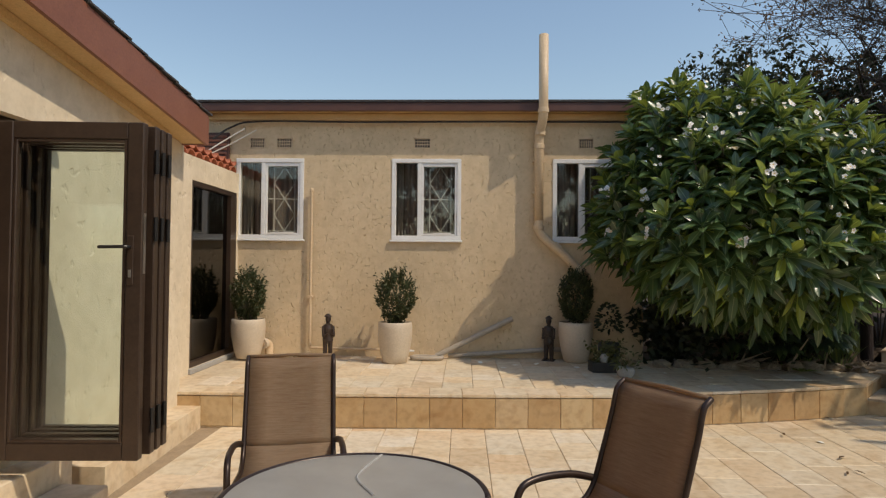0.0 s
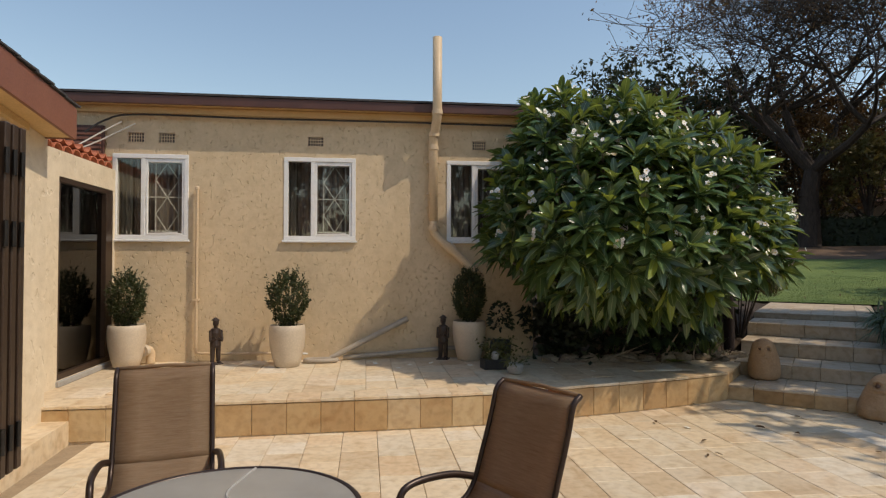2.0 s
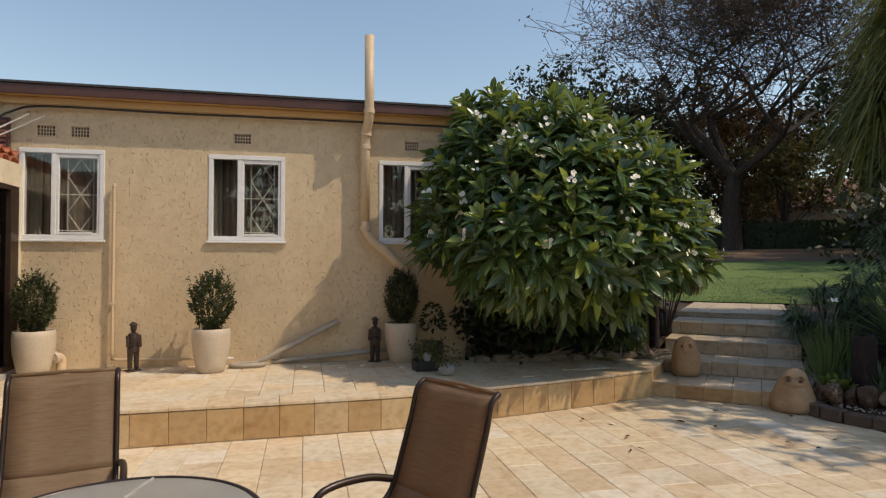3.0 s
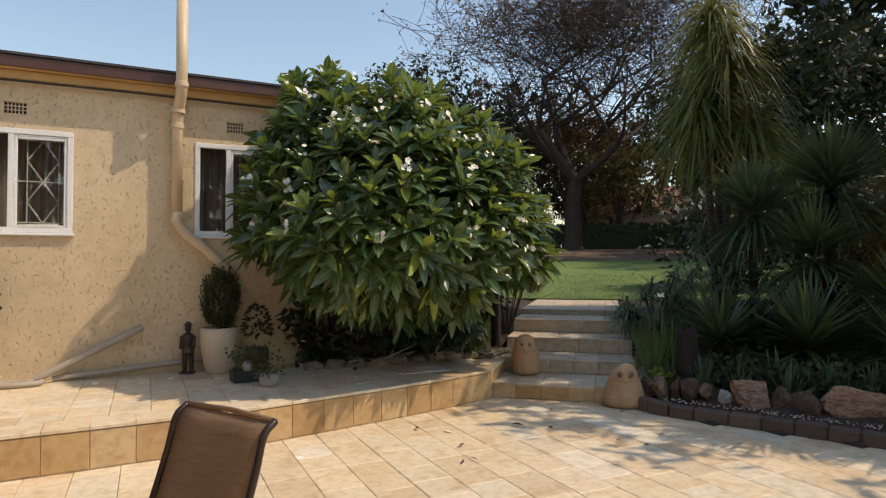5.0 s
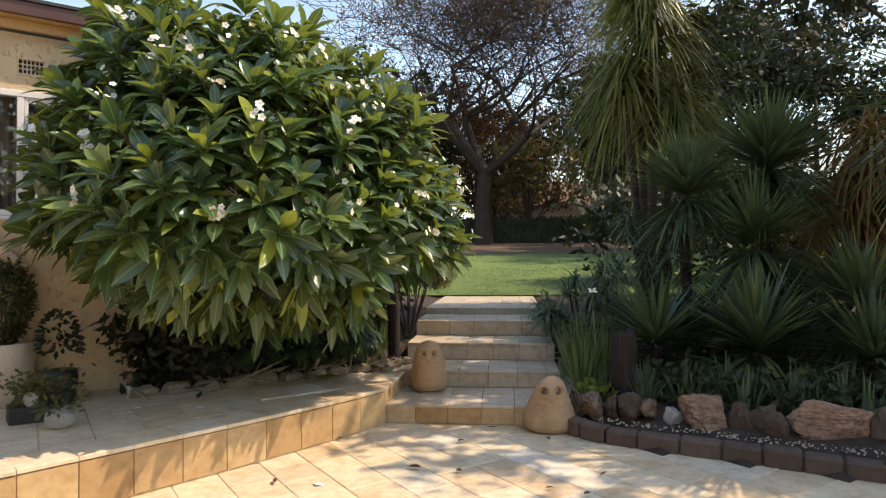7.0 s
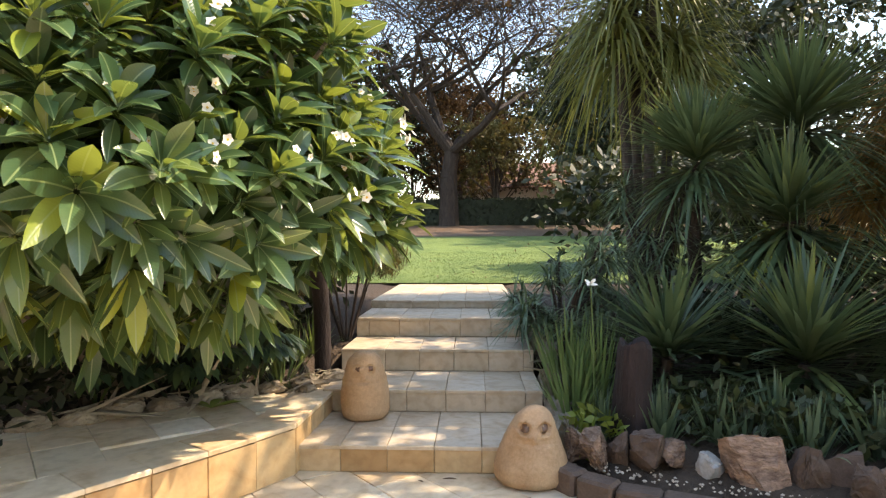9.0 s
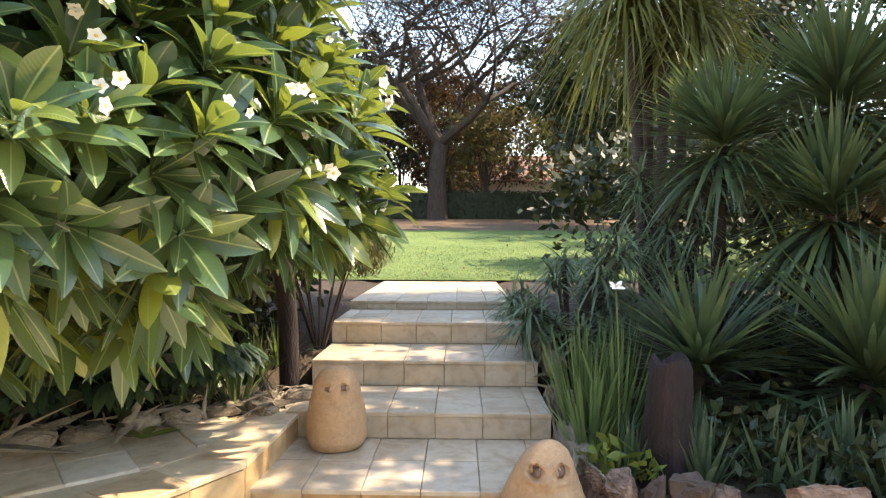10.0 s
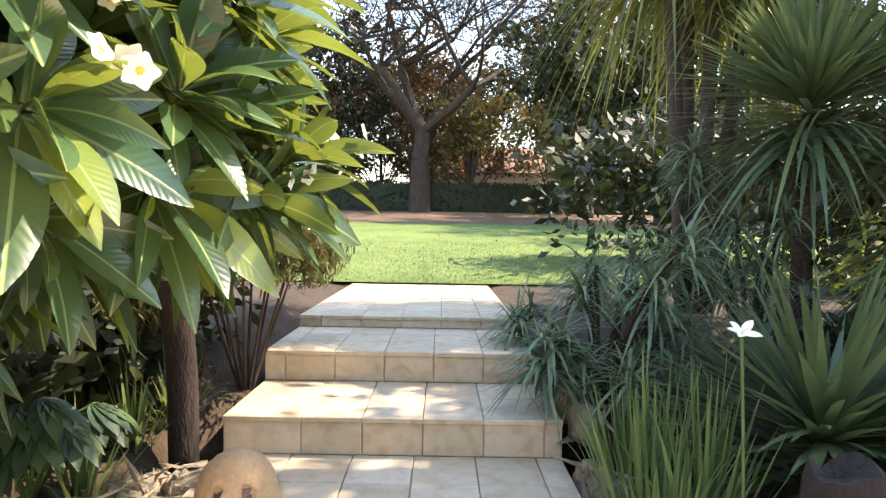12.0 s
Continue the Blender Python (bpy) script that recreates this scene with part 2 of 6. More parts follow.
leaf_veins(M_FRANGI)
M_BOX = foliage("box_leaves", (0.020, 0.034, 0.010), (0.05, 0.068, 0.018), (0.11, 0.09, 0.03), 0.5, 0.2)
M_YUCCA = foliage("yucca_blades", (0.050, 0.088, 0.048), (0.115, 0.168, 0.082), (0.24, 0.28, 0.085), 0.40, 0.32)
M_IRIS = foliage("iris_blades", (0.080, 0.140, 0.062), (0.17, 0.25, 0.095), (0.30, 0.37, 0.09), 0.4, 0.38)
M_STRAP = foliage("drooping_blades", (0.065, 0.085, 0.024), (0.15, 0.165, 0.045), (0.32, 0.29, 0.07), 0.42, 0.45)
M_DRY = foliage("dry_brown_blades", (0.14, 0.075, 0.025), (0.34, 0.19, 0.06), (0.45, 0.25, 0.07), 0.6, 0.35)
M_ALOE = foliage("blue_green_aloe", (0.065, 0.11, 0.065), (0.135, 0.195, 0.11), (0.22, 0.28, 0.13), 0.45, 0.25)
M_SHRUB = foliage("fine_shrub_leaves", (0.050, 0.065, 0.020), (0.12, 0.135, 0.045), (0.24, 0.17, 0.05), 0.6, 0.3)
M_BROAD = foliage("broad_dark_leaves", (0.020, 0.045, 0.030), (0.05, 0.10, 0.055), (0.10, 0.15, 0.05), 0.4, 0.25)
M_LIME = foliage("lime_leaves", (0.12, 0.17, 0.025), (0.24, 0.29, 0.05), (0.32, 0.34, 0.06), 0.45, 0.35)
M_BROWNLEAF = foliage("autumn_leaves", (0.055, 0.030, 0.018), (0.13, 0.075, 0.035), (0.24, 0.13, 0.04), 0.7, 0.3)
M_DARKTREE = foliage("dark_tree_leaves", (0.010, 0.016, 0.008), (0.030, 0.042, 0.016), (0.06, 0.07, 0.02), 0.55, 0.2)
M_DUSK = foliage("dusky_tree_leaves", (0.022, 0.019, 0.012), (0.058, 0.046, 0.022), (0.13, 0.09, 0.03), 0.6, 0.25)
M_OLIVE = foliage("olive_tree_leaves", (0.055, 0.060, 0.02), (0.12, 0.115, 0.04), (0.24, 0.17, 0.05), 0.6, 0.35)
M_PETAL, _nt, _p = material("white_petals")
_nt.links.new(ramp(_nt, noise_of(_nt, 30, 2), [(0.3, (0.80, 0.76, 0.64)), (0.7, (0.86, 0.84, 0.78))]), _p.inputs["Base Color"])
_p.inputs["Roughness"].default_value = 0.55
M_FHEART = surface("yellow_flower_heart", (0.7, 0.42, 0.05), (0.8, 0.55, 0.1), 30, 0.6, 0.0)
M_PANE = glass("window_glass", (0.92, 0.93, 0.91), 0.0, 0.95)
M_DARKPANE = glass("tinted_glass", (0.45, 0.42, 0.38), 0.0, 0.55)
M_DOORPANE = glass("door_glass", (0.945, 0.985, 0.975), 0.0, 1.0, 1.4)
M_TABLEGLASS, _nt, _p = material("frosted_glass")
_nt.links.new(ramp(_nt, noise_of(_nt, 5, 4), [(0.3, (0.42, 0.40, 0.36)), (0.7, (0.52, 0.50, 0.45))]), _p.inputs["Base Color"])
_p.inputs["Roughness"].default_value, _p.inputs["Transmission Weight"].default_value = 0.32, 0.45
bump_of(_nt, _p, noise_of(_nt, 160, 2), 0.2, 0.001)
M_SLING, _nt, _p = material("woven_sling")
_thread = noise_of(_nt, 26, 4, 0.75, (0.35, 5, 5))
_nt.links.new(mixed(_nt, 0.5, ramp(_nt, _thread, [(0.3, (0.10, 0.06, 0.035)), (0.7, (0.58, 0.45, 0.30))]),
                    ramp(_nt, noise_of(_nt, 2.2, 3), [(0.3, (0.22, 0.145, 0.085)), (0.7, (0.35, 0.25, 0.16))])), _p.inputs["Base Color"])
_p.inputs["Roughness"].default_value = 0.7
bump_of(_nt, _p, _thread, 0.4, 0.002)
_tr = _nt.nodes.new("ShaderNodeBsdfTranslucent")
_tr.inputs[0].default_value = (0.46, 0.29, 0.16, 1)
_mx = _nt.nodes.new("ShaderNodeMixShader")
_mx.inputs[0].default_value = 0.5
_nt.links.new(_p.outputs[0], _mx.inputs[1])
_nt.links.new(_tr.outputs[0], _mx.inputs[2])
_nt.links.new(_mx.outputs[0], _nt.nodes["Material Output"].inputs[0])
M_FARWALL = surface("far_house_paint", (0.62, 0.55, 0.50), (0.72, 0.66, 0.60), 2, 0.8, 0.1, 0.003)
M_FARROOF = surface("far_roof_tile", (0.18, 0.09, 0.06), (0.26, 0.14, 0.10), 3, 0.8, 0.3, 0.01)


# ---------------------------------------------------------------- mesh tools
STEP_ANGLE = radians(40)
SA, CA = math.sin(STEP_ANGLE), math.cos(STEP_ANGLE)


def uv(u, v, z=0.0):
    """Plan point by its way up the garden steps (u) and across them (v)."""
    v += 0.78
    return Vector((u * SA + v * CA, u * CA - v * SA, z))


def to_uv(x, y):
    return x * SA + y * CA, x * CA - y * SA - 0.78


def mesh_of(name, verts, faces, mats, smooth=False, slots=None):
    me = bpy.data.meshes.new(name)
    me.from_pydata([tuple(v) for v in verts], [], faces)
    for m in (mats if isinstance(mats, (list, tuple)) else [mats]):
        me.materials.append(m)
    if smooth:
        me.polygons.foreach_set("use_smooth", [True] * len(me.polygons))
    if slots:
        me.polygons.foreach_set("material_index", slots)
    me.update()
    return me


def part(name, bm, mat, parent=None, label="", smooth=False):
    """Links a bmesh, a mesh or (verts, faces) as one object under a thing or a part."""
    if isinstance(bm, bpy.types.Mesh):
        me = bm
    elif isinstance(bm, tuple):
        me = mesh_of(name, bm[0], bm[1], mat, smooth)
    else:
        me = bpy.data.meshes.new(name)
        bmesh.ops.recalc_face_normals(bm, faces=bm.faces)
        bm.to_mesh(me)
        bm.free()
        me.materials.append(mat)
        if smooth:
            me.polygons.foreach_set("use_smooth", [True] * len(me.polygons))
    ob = new(name, me)
    ob.parent = parent
    if label:
        ob["label"] = label
    return ob


def thing(name, at, label, category, group="", kind="", turn=0.0):
    ob = new(name)
    ob.empty_display_size = 0.1
    ob.matrix_basis = pose(*at, 0, 0, turn)
    return tagged(ob, label, category, group, kind)


def box(lo, hi, bevel=0.0, bm=None):
    bm = bm or bmesh.new()
    c = [(a + b) / 2 for a, b in zip(lo, hi)]
    s = [abs(b - a) for a, b in zip(lo, hi)]
    r = bmesh.ops.create_cube(bm, size=1, matrix=Matrix.Translation(c) @ Matrix.Diagonal((*s, 1)))
    if bevel:
        edges = list({e for v in r["verts"] for e in v.link_edges})
        bmesh.ops.bevel(bm, geom=edges, offset=bevel, segments=1, affect='EDGES')
    return bm


def rod(p, q, r0, r1=None, seg=10, bm=None, caps=True):
    bm = bm or bmesh.new()
    p, q = Vector(p), Vector(q)
    d = q - p
    m = Matrix.Translation((p + q) / 2) @ d.to_track_quat("Z", "Y").to_matrix().to_4x4()
    bmesh.ops.create_cone(bm, cap_ends=caps, segments=seg, radius1=r0, radius2=r0 if r1 is None else r1, depth=d.length, matrix=m)
    return bm


def tube(points, r, seg=10, bm=None):
    """A bent pipe through the points, with ball joints smoothed by short steps."""
    bm = bm or bmesh.new()
    pts = [Vector(p) for p in points]
    rings, side = [], None
    for i, p in enumerate(pts):
        d = (pts[min(i + 1, len(pts) - 1)] - pts[max(i - 1, 0)]).normalized()
        side = side if side is not None else d.orthogonal()
        side = (side - d * side.dot(d)).normalized()
        up_v = d.cross(side)
        rr = r[i] if isinstance(r, (list, tuple)) else r
        rings.append([bm.verts.new(p + side * (rr * math.cos(a)) + up_v * (rr * math.sin(a))) for a in (2 * math.pi * k / seg for k in range(seg))])
    for a, b in zip(rings, rings[1:]):
        for k in range(seg):
            bm.faces.new((a[k], a[(k + 1) % seg], b[(k + 1) % seg], b[k]))
    bm.faces.new(rings[0][::-1])
    bm.faces.new(rings[-1])
    return bm


def curve_points(points, n=6):
    """Smooth points through a few given ones."""
    pts = [Vector(p) for p in points]
    pts = [pts[0] * 2 - pts[1]] + pts + [pts[-1] * 2 - pts[-2]]
    out = []
    for a, b, c, d in zip(pts, pts[1:], pts[2:], pts[3:]):
        for k in range(n):
            t = k / n
            out.append(0.5 * ((2 * b) + (c - a) * t + (2 * a - 5 * b + 4 * c - d) * t * t + (3 * b - a - 3 * c + d) * t ** 3))
    return out + [pts[-2]]


def lathe(profile, seg=24, bm=None, at=(0, 0, 0)):
    bm = bm or bmesh.new()
    rings = [[bm.verts.new((at[0] + r * math.cos(2 * math.pi * k / seg), at[1] + r * math.sin(2 * math.pi * k / seg), at[2] + z)) for k in range(seg)] for r, z in profile]
    for a, b in zip(rings, rings[1:]):
        for k in range(seg):
            bm.faces.new((a[k], a[(k + 1) % seg], b[(k + 1) % seg], b[k]))
    bm.faces.new(rings[0][::-1])
    bm.faces.new(rings[-1])
    return bm


def ball(at, radii, bm=None, sub=2, rough=0.0, seed=0.0, turn=None):
    bm = bm or bmesh.new()
    r = bmesh.ops.create_icosphere(bm, subdivisions=sub, radius=1)
    for v in r["verts"]:
        c = v.co.normalized()
        k = 1 + rough * noise.noise(c * 1.7 + Vector((seed, seed * 2, 0))) + rough * 0.5 * noise.noise(c * 4.1 + Vector((seed, 0, seed)))
        c = Vector((c.x * radii[0], c.y * radii[1], c.z * radii[2])) * k
        v.co = (turn @ c if turn else c) + Vector(at)
    return bm


def walled(name, axis, level, thick, lo, hi, z0, z1, holes, mat, label):
    """A wall along x ('y' fixed) or along y ('x' fixed), with openings cut through it: (a0, a1, z0, z1)."""
    cuts_a = sorted({lo, hi, *[h[0] for h in holes], *[h[1] for h in holes]})
    cuts_z = sorted({z0, z1, *[h[2] for h in holes], *[h[3] for h in holes]})
    bm = bmesh.new()
    for a, b in zip(cuts_a, cuts_a[1:]):
        for c, d in zip(cuts_z, cuts_z[1:]):
            ma, mz = (a + b) / 2, (c + d) / 2
            if any(h[0] < ma < h[1] and h[2] < mz < h[3] for h in holes):
                continue
            if axis == 'y':
                box((a, level, c), (b, level + thick, d), 0, bm)
            else:
                box((level, a, c), (level + thick, b, d), 0, bm)
    bmesh.ops.remove_doubles(bm, verts=bm.verts, dist=1e-5)
    return tagged(part(name, bm, mat), label, "wall", kind="structure")


class Leaves:
    """Gathers many leaves into one mesh."""

    def __init__(self):
        self.v, self.f, self.t = [], [], []

    def leaf(self, base, d, nrm, length, width, droop=0.3, segs=4, fold=0.25, shape=None, curl=0.0):
        d = d.normalized()
        side = d.cross(nrm)
        if side.length < 1e-3:
            side = d.cross(Vector((1, 0.3, 0)))
        side.normalize()
        nr = side.cross(d).normalized()
        n0 = len(self.v)
        for i in range(segs + 1):
            s = i / segs
            p = base + d * (length * s) + Vector((0, 0, -droop * length * s * s)) + nr * (curl * length * s * (1 - s))
            w = width * (shape(s) if shape else math.sin(math.pi * min(1, 0.08 + 0.92 * s)) ** 0.7)
            self.v += [p + side * w + nr * (fold * w), p, p - side * w + nr * (fold * w)]
            self.t += [(0.5 - 0.5 * w / width, s), (0.5, s), (0.5 + 0.5 * w / width, s)]
        for i in range(segs):
            a = n0 + i * 3
            self.f += [(a, a + 1, a + 4, a + 3), (a + 1, a + 2, a + 5, a + 4)]

    def blade(self, base, d, length, width, droop=0.3, segs=4):
        """A flat strap that tapers to a point."""
        d = d.normalized()
        side = d.cross(Vector((0, 0, 1)))
        if side.length < 0.05:
            a = random.uniform(0, 6.28)
            side = Vector((math.cos(a), math.sin(a), 0))
        side.normalize()
        n0 = len(self.v)
        for i in range(segs):
            s = i / segs
            p = base + d * (length * s) + Vector((0, 0, -droop * length * s * s))
            w = width * (0.7 + 0.6 * s if s < 0.5 else 2.0 * (1 - s))
            self.v += [p + side * w, p - side * w]
        self.v.append(base + d * length + Vector((0, 0, -droop * length)))
        for i in range(segs - 1):
            a = n0 + 2 * i
            self.f.append((a, a + 1, a + 3, a + 2))
        a = n0 + 2 * (segs - 1)
        self.f.append((a, a + 1, a + 2))

    def scrap(self, p, size, nrm=None):
        """One small loose leaf, folded along its middle."""
        a = Vector((random.gauss(0, 1), random.gauss(0, 1), random.gauss(0, 1))).normalized()
        b = a.cross(nrm or Vector((random.gauss(0, 1), random.gauss(0, 1), random.gauss(0, 1))))
        if b.length < 1e-3:
            return
        b.normalize()
        n0 = len(self.v)
        self.v += [p - a * size, p + b * size * 0.45, p + a * size, p - b * size * 0.45]
        self.f.append((n0, n0 + 1, n0 + 2, n0 + 3))

    def make(self, name, mat, parent=None, label="", smooth=True, kind=""):
        return tagged(part(name, self.mesh(name, mat, smooth), mat, parent, label), kind=kind)

    def mesh(self, name, mat, smooth=True):
        me = mesh_of(name, self.v, self.f, mat, smooth)
        if self.t and len(self.t) == len(self.v):
            layer = me.uv_layers.new(name="UVMap")
            order = np.zeros(len(me.loops), dtype=np.int32)
            me.loops.foreach_get("vertex_index", order)
            layer.data.foreach_set("uv", np.array(self.t, dtype=np.float32)[order].ravel())
        return me


def rand_dir(lo=-1.0, hi=1.0):
    z = random.uniform(lo, hi)
    a = random.uniform(0, 2 * math.pi)
    r = math.sqrt(max(0, 1 - z * z))
    return Vector((r * math.cos(a), r * math.sin(a), z))


# ---------------------------------------------------------------- ground
def smooth01(a, b, x):
    t = min(1, max(0, (x - a) / (b - a)))
    return t * t * (3 - 2 * t)


def bed_edge(y):
    """x of the bed kerb at a given y."""
    if y > 4.4:
        return 5.42 + 0.10 * (y - 4.4)
    return 5.42 + 0.50 * (4.4 - y)


def lawn_height(u):
    return 0.775 + 0.07 * (min(u, 60) - 12.8) if u > 12.8 else 0.775


def ground_height(x, y):
    u, v = to_uv(x, y)
    lawn = lawn_height(u)
    if u > 10.7:
        return lawn - (0.06 if u < 12.7 and -1.4 < v < 0.62 else 0)
    z = -0.06
    if v > -0.3 and x > bed_edge(y) + 0.08:
        d = x - bed_edge(y)
        z = 0.10 + 0.16 * smooth01(0, 1.2, d) + 0.50 * smooth01(8.2, 10.6, u)
    elif v <= -1.05 and y > 6.6 and x > 2.6:
        z = 0.34 + 0.43 * smooth01(7.8, 10.3, u)
    if -1.4 < v < 0.62 and u > 7.2:
        z = min(z, 0.0) if u < 9.0 else min(z, 0.48)
    if v > 8 or v < -9:
        z = max(z, lawn * smooth01(8, 12, abs(v)) if u > 4 else z)
    return z


coords = sorted({*[round(-4 + 0.25 * i, 3) for i in range(81)], *[-400, -150, -60, -25, -12, -7, 18, 20, 23, 26, 30, 35, 42, 50, 70, 110, 200, 400]})
gv = [(x, y, ground_height(x, y)) for y in coords for x in coords]
n = len(coords)
gf = [(j * n + i, j * n + i + 1, (j + 1) * n + i + 1, (j + 1) * n + i) for j in range(n - 1) for i in range(n - 1)]
tagged(part("ground", (gv, gf), M_SOIL, smooth=True), "dark garden soil reaching far behind the house", "ground", kind="structure")


def sheet(name, us, vs, lift, mat, label, category):
    pts = [uv(a, b, ground_height(*uv(a, b).xy) + lift) for a in us for b in vs]
    k = len(vs)
    fs = [(j * k + i, j * k + i + 1, (j + 1) * k + i + 1, (j + 1) * k + i) for j in range(len(us) - 1) for i in range(k - 1)]
    return tagged(part(name, (pts, fs), mat, smooth=True), label, category, kind="structure")


sheet("lawn", [12.8 + 0.6 * i for i in range(21)], [-16 + i for i in range(33)], 0.02, M_GRASS, "mown green lawn with fallen leaves above the steps", "lawn")
sheet("dirt_strip", [24.6 + i for i in range(23)], [-30 + 2 * i for i in range(31)], 0.02, M_DIRT, "bare reddish dirt under the big tree", "dirt")

blades = Leaves()
for _ in range(15000):
    u, v = 12.8 + 5.5 * random.random() ** 1.6, random.uniform(-3.6, 2.2)
    p = uv(u, v)
    p.z = ground_height(p.x, p.y) + 0.015
    blades.blade(p, Vector((random.gauss(0, 0.5), random.gauss(0, 0.5), 1)), random.uniform(0.02, 0.05), 0.003, 0.2, 2)
tagged(blades.make("grass", M_GRASS), "short green grass blades on the lawn", "grass", kind="stuff")
litter = Leaves()
for _ in range(600):
    u, v = random.uniform(12.9, 25), random.uniform(-7, 5)
    p = uv(u, v)
    p.z = ground_height(p.x, p.y) + 0.045
    litter.scrap(p, random.uniform(0.015, 0.04), Vector((random.gauss(0, 0.2), random.gauss(0, 0.2), 1)))
tagged(litter.make("leaf_litter", M_BROWNLEAF), "brown fallen leaves scattered on the lawn", "fallen leaves", kind="stuff")

# ---------------------------------------------------------------- patio and terrace bodies
patio = tagged(part("patio", box((-2.6, -5.5, -0.2), (8.3, 5.7, -0.012)), M_GROUT), "cream sandstone patio paving in sunlight", "paving", kind="structure")

FRONT = [(-2.40, 4.90), (-1.0, 4.92), (0.45, 4.98), (1.2, 5.02), (1.7, 5.07), (2.25, 5.19), (2.6, 5.27), (3.0, 5.355), (3.5, 5.48), (3.95, 5.61), (4.36, 5.75)]
REAR = [(4.90, 6.34), (5.02, 6.46), (4.4, 6.62), (3.5, 6.80), (2.9, 7.1), (2.5, 7.3), (-2.75, 7.3), (-2.75, 4.90)]
OUTLINE = FRONT + REAR


def slab(outline, z0, z1):
    bm = bmesh.new()
    low = [bm.verts.new((x, y, z0)) for x, y in outline]
    top = [bm.verts.new((x, y, z1)) for x, y in outline]
    bm.faces.new(top)
    k = len(outline)
    for i in range(k):
        bm.faces.new((low[i], low[(i + 1) % k], top[(i + 1) % k], top[i]))
    return bm


terrace = tagged(part("terrace", slab(OUTLINE, -0.1, 0.298), M_STONE), "raised sandstone terrace with tiled risers along the house", "terrace", kind="structure")

# ---------------------------------------------------------------- main house
WY = 7.15
WINDOWS = [(-2.655, -1.775), (-0.64, 0.245), (1.405, 2.285)]
WZ0, WZ1 = 1.80, 2.835
VENTS = [(-2.49, -2.285), (-2.14, -1.932), (-0.362, -0.148), (1.728, 1.926)]
walled("wall_north", 'y', WY, 0.25, -6.5, 2.54, -0.1, 3.55, [(a, b, WZ0, WZ1) for a, b in WINDOWS] + [(a, b, 2.965, 3.11) for a, b in VENTS], M_WALL,
       "cream stucco house wall with white windows")
walled("wall_house_end", 'x', 2.29, 0.25, WY + 0.25, 13, -0.1, 3.55, [], M_WALL, "cream stucco end wall of the house")
walled("wall_house_rear", 'y', 12.9, 0.25, -6.5, 2.29, -0.1, 3.55, [], M_WALL, "cream stucco rear wall of the house")
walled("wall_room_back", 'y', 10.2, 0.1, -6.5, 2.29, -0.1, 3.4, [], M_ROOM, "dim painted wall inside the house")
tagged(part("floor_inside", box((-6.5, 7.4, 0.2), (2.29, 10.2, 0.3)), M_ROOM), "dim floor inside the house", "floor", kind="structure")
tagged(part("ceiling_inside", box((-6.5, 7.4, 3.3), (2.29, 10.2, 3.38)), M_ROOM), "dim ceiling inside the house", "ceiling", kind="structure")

roof = tagged(thing("roof", (0, 0, 0), "low dark sheet roof with a brown gutter board", "roof", kind="structure"), kind="structure")
bm = bmesh.new()
vs = [bm.verts.new(p) for p in ((-6.9, 6.95, 3.520), (2.75, 6.95, 3.520), (2.75, 13.4, 3.95), (-6.9, 13.4, 3.95), (-6.9, 6.95, 3.545), (2.75, 6.95, 3.545), (2.75, 13.4, 3.98), (-6.9, 13.4, 3.98))]
for f in ((0, 3, 2, 1), (4, 5, 6, 7), (0, 1, 5, 4), (1, 2, 6, 5), (2, 3, 7, 6), (3, 0, 4, 7)):
    bm.faces.new([vs[i] for i in f])
part("roof_sheet", bm, M_SHINGLE, roof)
part("gutter_board", box((-6.9, 6.965, 3.405), (2.72, 7.0, 3.516), 0.006), M_GUTTER, roof, "dark brown fascia board")
part("soffit_board", box((-6.9, 7.003, 3.412), (2.70, 7.147, 3.430)), M_SOFFIT, roof, "ochre soffit under the eave")
part("wall_plate", box((-6.5, 7.10, 3.325), (2.54, 7.146, 3.408), 0.006), M_SOFFIT, roof, "ochre beam below the soffit")


